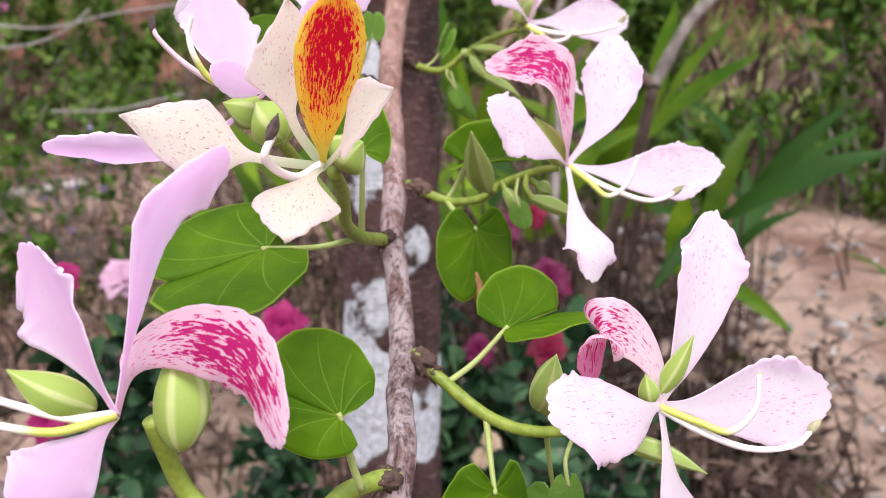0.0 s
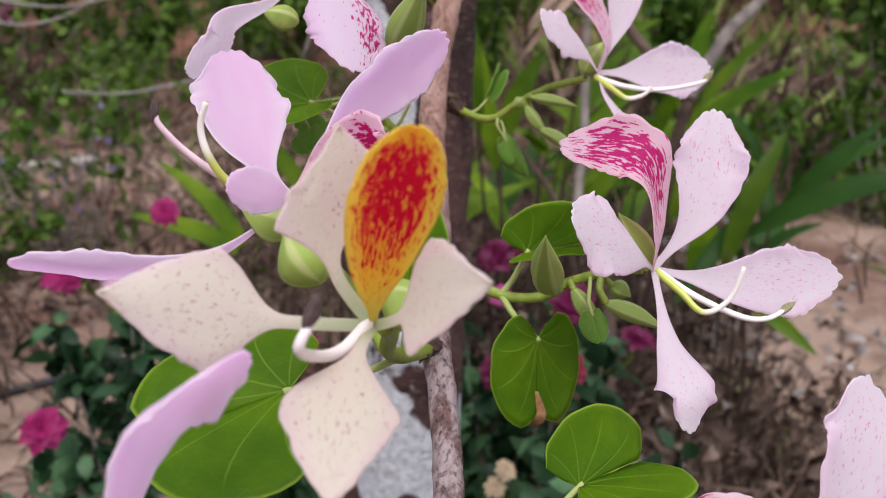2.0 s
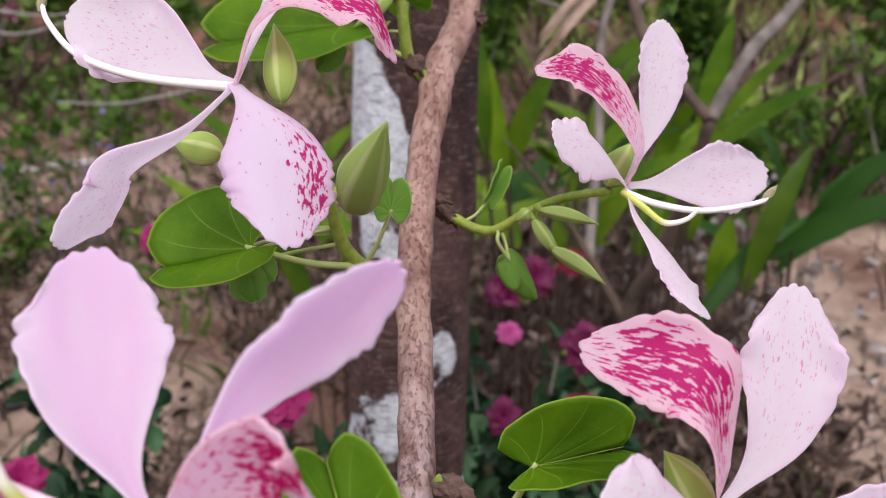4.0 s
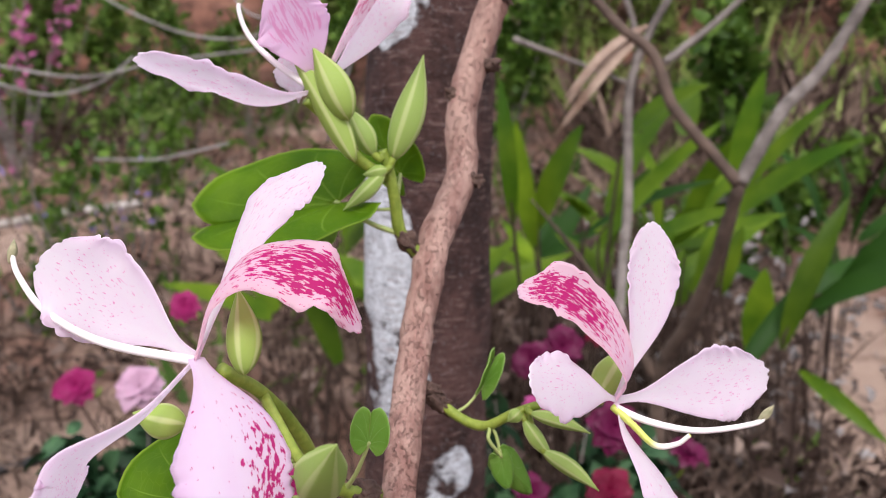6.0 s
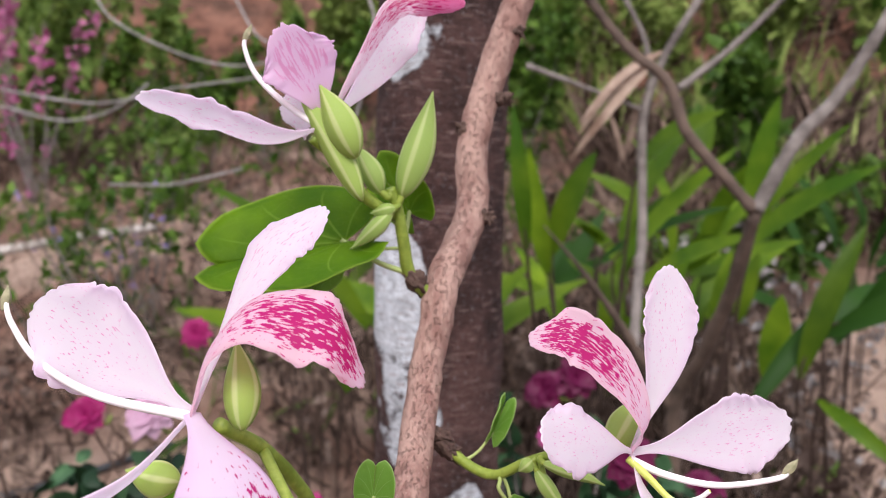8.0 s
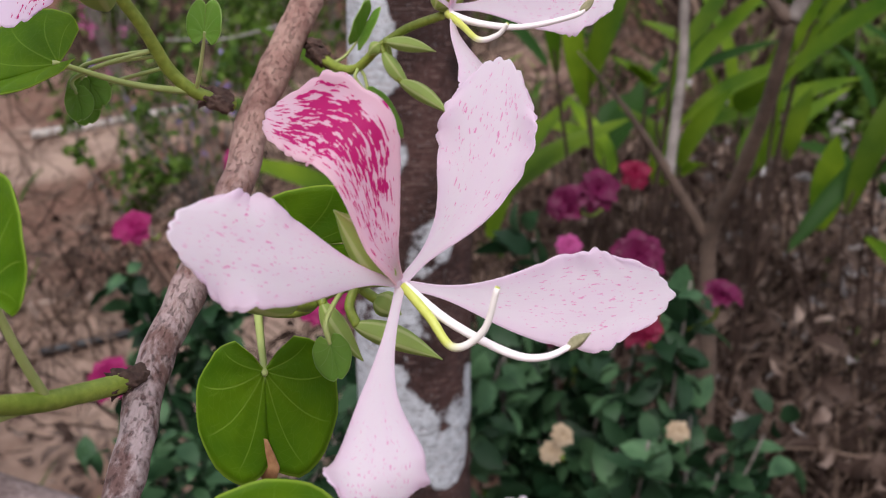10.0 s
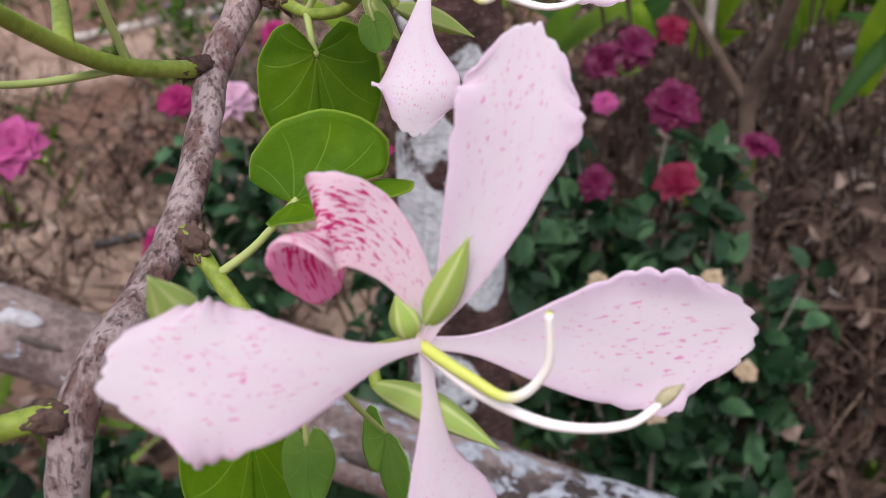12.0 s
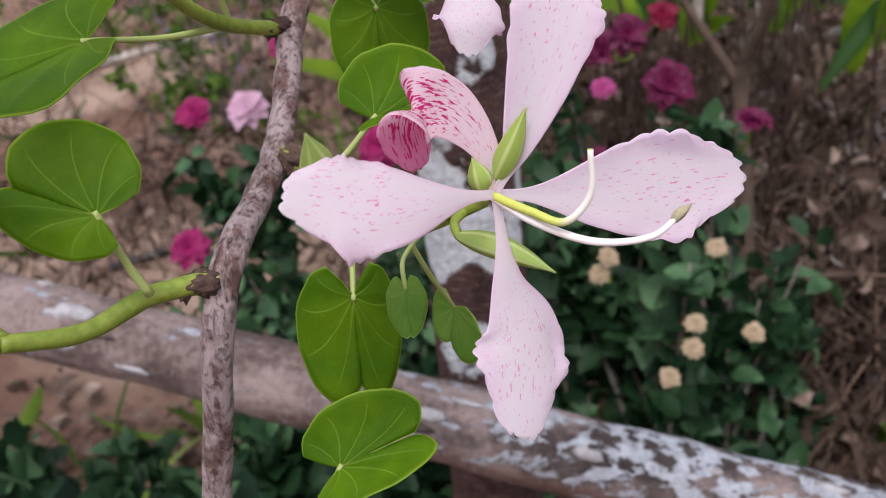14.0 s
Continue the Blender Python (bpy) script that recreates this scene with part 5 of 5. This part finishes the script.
broad_clump((0.30, 1.64), (
    ((0.370, 1.50, 1.318), (0.500, 1.40, 1.442), 0.042, 0), ((0.236, 1.62, 1.234), (0.369, 1.50, 1.335), 0.040, 0),
    ((0.387, 1.50, 1.374), (0.464, 1.42, 1.498), 0.032, 0), ((0.393, 1.62, 1.374), (0.417, 1.60, 1.542), 0.044, 0),
    ((0.207, 1.66, 1.275), (0.363, 1.62, 1.464), 0.036, 0), ((0.219, 1.55, 1.182), (0.271, 1.50, 1.289), 0.036, 0), ((0.342, 1.60, 1.177), (0.356, 1.60, 1.293), 0.035, 0)), 1)
broad_clump((0.12, 1.62), (
    ((0.223, 1.62, 1.432), (0.323, 1.56, 1.518), 0.052, 0), ((0.072, 1.50, 1.317), (0.118, 1.45, 1.452), 0.045, 0),
    ((0.051, 1.50, 1.290), (0.020, 1.45, 1.455), 0.034, 0), ((0.199, 1.75, 1.268), (0.374, 1.70, 1.359), 0.030, 1),
    ((0.208, 1.70, 1.249), (0.262, 1.70, 1.379), 0.036, 0), ((0.016, 1.32, 1.352), (-0.003, 1.30, 1.512), 0.025, 0)), 2)
broad_clump((0.53, 1.72), (
    ((0.492, 1.80, 1.041), (0.497, 1.78, 1.191), 0.060, 0), ((0.573, 1.62, 1.169), (0.782, 1.52, 1.287), 0.055, 1),
    ((0.607, 1.66, 1.192), (0.731, 1.60, 1.362), 0.042, 1), ((0.494, 1.60, 1.130), (0.573, 1.62, 1.342), 0.044, 0),
    ((0.419, 1.60, 1.055), (0.560, 1.70, 1.205), 0.036, 1), ((0.536, 1.60, 1.028), (0.622, 1.50, 0.963), 0.030, 0), ((0.404, 1.70, 1.175), (0.428, 1.70, 1.278), 0.040, 0)), 3)

# bare forked sapling with a low grey limb
sapling = thing("bare_sapling", (0.26, 1.46, rise(0.26, 1.46)), "leafless brown forked sapling with a hanging dead leaf", "tree")
trunk_line = [(0.298, 1.254, 1.384), (0.290, 1.310, 1.280), (0.272, 1.380, 1.170), (0.248, 1.440, 1.063)]
part("trunk", tube(trunk_line + [(0.262, 1.452, 0.80), (0.26, 1.46, 0.30)], lambda u: 0.0080 + 0.007 * u, count=36, sides=12, rough=0.15, grain=30.0), DARK_BARK, sapling)
for line, r0, r1, bark in (
    ([(0.298, 1.254, 1.384), (0.268, 1.265, 1.418), (0.216, 1.278, 1.478), (0.191, 1.293, 1.541), (0.143, 1.304, 1.582), (0.092, 1.317, 1.645), (0.063, 1.330, 1.697)], 0.0085, 0.0058, DARK_BARK),
    ([(0.298, 1.254, 1.384), (0.323, 1.272, 1.425), (0.355, 1.291, 1.476), (0.409, 1.313, 1.533), (0.473, 1.341, 1.635), (0.528, 1.367, 1.723)], 0.0098, 0.0075, GREY_BARK),
    ([(0.248, 1.440, 1.063), (0.183, 1.421, 1.168), (0.115, 1.405, 1.265), (0.045, 1.40, 1.345)], 0.0095, 0.0012, DARK_BARK),
    ([(0.183, 1.421, 1.168), (0.190, 1.470, 1.240), (0.200, 1.515, 1.334), (0.196, 1.541, 1.482), (0.211, 1.553, 1.560), (0.245, 1.565, 1.630), (0.287, 1.577, 1.700)], 0.0085, 0.0060, GREY_BARK),
):
    part("limb", tube(line, lambda u: r0 + (r1 - r0) * u, count=36, sides=10, rough=0.22, grain=55.0), bark, sapling)
for line, r0 in (
    ([(0.242, 1.502, 1.545), (0.279, 1.509, 1.575), (0.320, 1.516, 1.609), (0.386, 1.530, 1.676), (0.427, 1.540, 1.727)], 0.0065),
    ([(0.014, 1.531, 1.579), (0.097, 1.533, 1.550), (0.193, 1.535, 1.515)], 0.0050),
    ([(0.220, 1.604, 1.563), (0.200, 1.613, 1.635), (0.172, 1.618, 1.689), (0.153, 1.621, 1.725)], 0.0055),
):
    part("limb", tube(line, lambda u: r0 * (1 - 0.4 * u), count=24, sides=8, rough=0.2, grain=55.0), GREY_BARK, sapling)
bm = bmesh.new()
dead_line = [(0.224, 1.559, 1.604), (0.176, 1.551, 1.569), (0.134, 1.540, 1.507), (0.091, 1.530, 1.459)]
for k in range(5):
    a0 = Vector(dead_line[0]).lerp(Vector(dead_line[1]), 0.15 * k)
    add_blade(bm, a0, Vector(dead_line[3]) + Vector((0.012 * math.sin(k * 2.1), 0.01 * k - 0.03, 0.03 * math.cos(k * 1.7))), 0.015, (0.4 * math.sin(k), -0.6, 0.7), 0.12, 8, 0.5, 0.7)
part("dead_leaf", bm, DEAD_LEAF, sapling, "hanging dead brown leaf")

# thin bare vines that sag across the bed
for line in (
    [(-1.095, 1.863, 1.560), (-1.027, 1.866, 1.544), (-0.845, 1.876, 1.522), (-0.687, 1.892, 1.555), (-0.495, 1.910, 1.583)],
    [(-0.836, 1.855, 1.735), (-0.791, 1.851, 1.681), (-0.669, 1.852, 1.622), (-0.558, 1.856, 1.598), (-0.459, 1.865, 1.610)],
    [(-1.125, 1.906, 1.516), (-1.055, 1.910, 1.510), (-0.938, 1.915, 1.486), (-0.834, 1.926, 1.512), (-0.765, 1.938, 1.566)],
    [(-0.212, 1.385, 1.671), (-0.198, 1.380, 1.624), (-0.210, 1.373, 1.582), (-0.226, 1.366, 1.539)],
    [(-0.889, 2.001, 1.350), (-0.766, 2.010, 1.351), (-0.704, 2.016, 1.362), (-0.594, 2.028, 1.390)],
    [(-0.561, 1.875, 1.738), (-0.515, 1.868, 1.662), (-0.476, 1.868, 1.640)],
    [(-0.08, 1.3, 1.95), (-0.12, 1.3, 1.72), (-0.19, 1.35, 1.58), (-0.25, 1.4, 1.42)],
):
    vine = thing("bare_vine", line[0], "thin leafless grey vine", "vine", "vines across the bed")
    part("vine_stem", tube(line, 0.0024, count=24, sides=8, rough=0.2, grain=40.0), VINE_BARK, vine)

stick = thing("stick", (-2.237, 3.822, 0.931), "pale bleached stick lying on the soil", "stick")
part("pole", tube([(-2.452, 3.673, 0.898), (-2.237, 3.822, 0.931), (-1.993, 4.005, 0.971), (-1.708, 4.171, 1.008)], 0.022, count=30, sides=10, rough=0.15, grain=9.0), STICK, stick)
hose = thing("garden_hose", (-1.228, 2.148, 0.558), "thin black garden hose on the soil", "hose")
part("hose_pipe", tube([(-1.357, 2.071, 0.541), (-1.228, 2.148, 0.558), (-1.075, 2.259, 0.582), (-0.916, 2.393, 0.612)], 0.012, count=40, sides=10), HOSE, hose)

# dry grass and stalks on the slope
bm = bmesh.new()
r = random.Random(11)
for k in range(13000):
    x, y = r.uniform(-3.2, 3.0), 1.25 + 5.2 * r.random() ** 1.6
    if (x < -0.25 or x > 0.62 and 1.5 < y < 3.7) and r.random() < (0.38 if x < 0 else 0.92):
        continue
    if x < 0.28 and y < 1.75:
        continue
    z = rise(x, y)
    far = r.uniform(0.08, 0.40) * (1.0 if x > 0.3 else 0.75)
    way = rand_dir(r, 0.3)
    way.z = abs(way.z)
    add_blade(bm, (x, y, z - 0.01), Vector((x, y, z)) + way * far, r.uniform(0.004, 0.012), rand_dir(r), r.uniform(-0.15, 0.25), 4, 0.2, 0.7)
for k in range(4200):
    # a taller stand of dead grass up the open side of the slope
    x, y = r.uniform(-3.4, -0.55), r.uniform(2.9, 6.2)
    if noise.noise((x * 1.2, y * 1.2, 15.0)) < -0.12 or (x < -0.95 and y < 4.7):
        continue
    way = rand_dir(r, 0.7)
    way.z = abs(way.z)
    add_blade(bm, (x, y, rise(x, y) - 0.01), Vector((x, y, rise(x, y))) + way * r.uniform(0.12, 0.42), r.uniform(0.005, 0.014), rand_dir(r), r.uniform(-0.1, 0.3), 4, 0.2, 0.7)
straw = part("dry_grass", bm, STRAW, None)
tagged(straw, "tangled dry brown grass and dead stalks", "grass", kind="stuff")

bm = bmesh.new()
for k in range(9000):
    x, y = r.gauss(-0.1, 0.85), 0.3 + 5.0 * r.random() ** 1.4
    if r.random() < 0.75 * ease(x, 0.45, 1.1) or r.random() < ease(y, 1.0, 0.3):
        continue
    if x < -0.1 and noise.noise((x * 1.1, y * 1.1, 8.0)) < 0.1:
        continue
    z = rise(x, y)
    base = Vector((x, y, z + r.uniform(0.0, 0.04)))
    way = rand_dir(r)
    way.z *= 0.35
    add_blade(bm, base, base + way * r.uniform(0.03, 0.09), r.uniform(0.015, 0.04), Vector((r.uniform(-0.5, 0.5), r.uniform(-0.5, 0.5), 1)), 0.2, 3, 0.3, 0.8)
tagged(part("leaf_litter", bm, LITTER, None), "brown dead leaves lying on the soil", "leaf litter", kind="stuff")

bm = bmesh.new()
for k in range(3200):
    x, y = r.uniform(-3.2, 3.0), 1.2 + 6 * r.random() ** 1.4
    z = rise(x, y)
    if noise.noise((x * 1.3, y * 1.3, 5.0)) < 0.02:
        continue
    way = rand_dir(r, 0.8)
    add_blade(bm, (x, y, z - 0.01), Vector((x, y, z)) + way * r.uniform(0.06, 0.28), r.uniform(0.012, 0.035), rand_dir(r, 0.5), 0.1, 4, 0.2, 0.75)
tagged(part("weeds", bm, SHRUB_LEAF, None), "low green weeds among the dry grass", "weeds", kind="stuff")


def thicket(place, height, count, seed):
    """A dead, tangled shrub: thin crooked stems with a few withered leaves."""
    r = random.Random(seed)
    x, y = place
    foot = rise(x, y)
    ob = thing("dead_shrub", (x, y, foot), "tangled dead brown shrub with withered leaves", "shrub", "dead shrubs on the slope")
    bm, dry = bmesh.new(), bmesh.new()
    for k in range(count):
        start = Vector((x + r.gauss(0, 0.10), y + r.gauss(0, 0.10), foot - 0.02))
        lean = Vector((r.gauss(0, 0.3), r.gauss(0, 0.25), 1.0)).normalized()
        end = start + lean * height * r.uniform(0.5, 1.05)
        mid = start.lerp(end, 0.5) + rand_dir(r) * 0.08
        add_tube(bm, [start, mid, end], lambda u: 0.0042 * (1 - 0.7 * u), count=8, sides=5, cap=False)
        for j in range(5):
            s = r.uniform(0.25, 1.0)
            node = start.lerp(end, s) + (mid - start.lerp(end, 0.5)) * 4 * s * (1 - s)
            side = node + rand_dir(r, 0.2) * r.uniform(0.05, 0.18)
            add_tube(bm, [node, node.lerp(side, 0.5) + rand_dir(r) * 0.015, side], 0.0018, count=5, sides=4, cap=False)
            add_blade(dry, side, side + rand_dir(r, -0.5) * r.uniform(0.03, 0.07), r.uniform(0.012, 0.03), rand_dir(r), 0.2, 3, 0.4, 0.8)
    tagged(part("stem_tangle", bm, STRAW, ob), kind="stuff")
    tagged(part("withered_foliage", dry, LITTER, ob), kind="stuff")
    return ob


r = random.Random(21)
for k in range(26):
    y = 1.38 + 1.5 * r.random()
    x = 0.30 + min(0.36 * y - 0.30, 0.46) * r.random()
    thicket((x, y), r.uniform(0.28, 0.58) * (1.0 - 0.9 * (x - 0.34)), 22, 300 + k)
for k in range(12):
    thicket((r.uniform(-1.9, -0.45), r.uniform(1.7, 3.3)), r.uniform(0.18, 0.45), 12, 370 + k)
for k in range(10):
    thicket((r.uniform(-0.5, 0.3), r.uniform(2.0, 3.0)), r.uniform(0.4, 0.7), 20, 340 + k)

bm, dry = bmesh.new(), bmesh.new()
for k in range(15000):
    x, y = r.uniform(-3.0, 6.0), r.uniform(4.2, 9.0)
    if x < 0.5 and (y < 6.6 or -3.6 < x < -1.2 or noise.noise((x * 0.9, y * 0.9, 3.0)) < 0.0):
        continue
    z = rise(x, y)
    way = rand_dir(r, 0.9)
    patch = noise.noise((x * 0.8, y * 0.8, 12.0)) + r.uniform(-0.25, 0.25)
    add_blade(dry if patch > 0.02 - 0.22 * ease(x, 0.9, 2.2) else bm, (x, y, z - 0.02), Vector((x, y, z)) + way * r.uniform(0.2, 0.6), r.uniform(0.02, 0.05), rand_dir(r, 0.3), 0.1, 4, 0.2, 0.75)
tagged(part("tall_grass", bm, OLIVE, None), "tall green grass on the upper slope", "grass", kind="stuff")
tagged(part("dead_grass", dry, STRAW, None), "tall dead brown grass on the upper slope", "grass", kind="stuff")

# bleached dead leaves caught among the stalks and on the soil
bm = bmesh.new()
for k in range(750):
    y = r.uniform(1.45, 3.4)
    x = r.uniform(0.28, 1.7)
    base = Vector((x, y, rise(x, y) + (r.uniform(0.0, 0.40) if x < 0.36 * y else r.uniform(0.0, 0.03))))
    way = rand_dir(r)
    way.z *= 0.6
    add_blade(bm, base, base + way * r.uniform(0.025, 0.075), r.uniform(0.012, 0.030), rand_dir(r, 0.8), 0.25, 4, 0.45, 0.8)
tagged(part("bleached_leaf_litter", bm, BLEACHED, None), "bleached grey dead leaves among the stalks", "leaf litter", kind="stuff")

# shrubs further up the slope
r = random.Random(5)
for k in range(9):
    x, y = r.uniform(-3.4, -0.4), r.uniform(2.4, 6.4)
    if -2.6 < x < -1.6 and y < 4.4:
        y += 2.0
    h = r.uniform(0.25, 0.50) + 0.06 * y
    bush("weed_bush", "low straggling green weed bush on dry soil", (x, y, rise(x, y) + h * 0.6), (0.25, 0.2, h * 0.5), 130, 0.04, SHRUB_LEAF, 160 + k, 7, 0.5)
for k in range(0, 18, 2):
    x = -4.6 + k * 0.55 + r.uniform(-0.2, 0.2)
    y = r.uniform(3.0, 5.6) if x > -0.8 else r.uniform(5.2, 7.0)
    h = r.uniform(0.8, 1.35) if x > -0.8 else r.uniform(0.5, 0.9)
    bush("shrub", "loose green shrub on the slope", (x, y, rise(x, y) + h * 0.6), (0.55, 0.4, h * 0.6), 520, 0.075, SHRUB_LEAF, 60 + k, 10, 0.5)
for k in range(20):
    x = -10.5 + k * 1.15 + r.uniform(-0.3, 0.3)
    y = r.uniform(8.8, 10.5)
    if k < 14 and not -3.4 < x * 0.62 < -2.0:
        bush("shrub", "rough olive shrub on the clay bank", (x * 0.62, 7.4, rise(x * 0.62, 7.4) + 0.5), (0.6, 0.4, 0.6), 420, 0.10, OLIVE, 400 + k, 9, 0.5)
    bush("shrub", "tall dense leafy shrub at the top of the slope", (x, y, rise(x, y) + 1.6), (1.2, 0.8, 2.0), 1300, 0.19, BANK_SHADE, 90 + k, 14, 0.6)
bush("flowering_shrub", "shrub with loose magenta pink blossom", (-2.55, 4.6, 2.16), (0.32, 0.3, 0.22), 120, 0.045, MAGENTA_BLOOM, 130, 12, 0.7)
bush("shrub", "dark green shrub behind the pink blossom", (-2.7, 5.2, 2.0), (0.9, 0.4, 0.8), 1000, 0.08, BANK_SHADE, 131, 14, 0.55)
bush("weed_bush", "straggling weed with small violet flowers", (-1.35, 3.0, 1.30), (0.42, 0.3, 0.22), 24, 0.016, VIOLET, 140, 9, 0.8)
bush("weed_bush", "straggling green weed among violet flowers", (-1.30, 3.1, 1.20), (0.50, 0.3, 0.36), 170, 0.045, SHRUB_LEAF, 141, 10, 0.6)
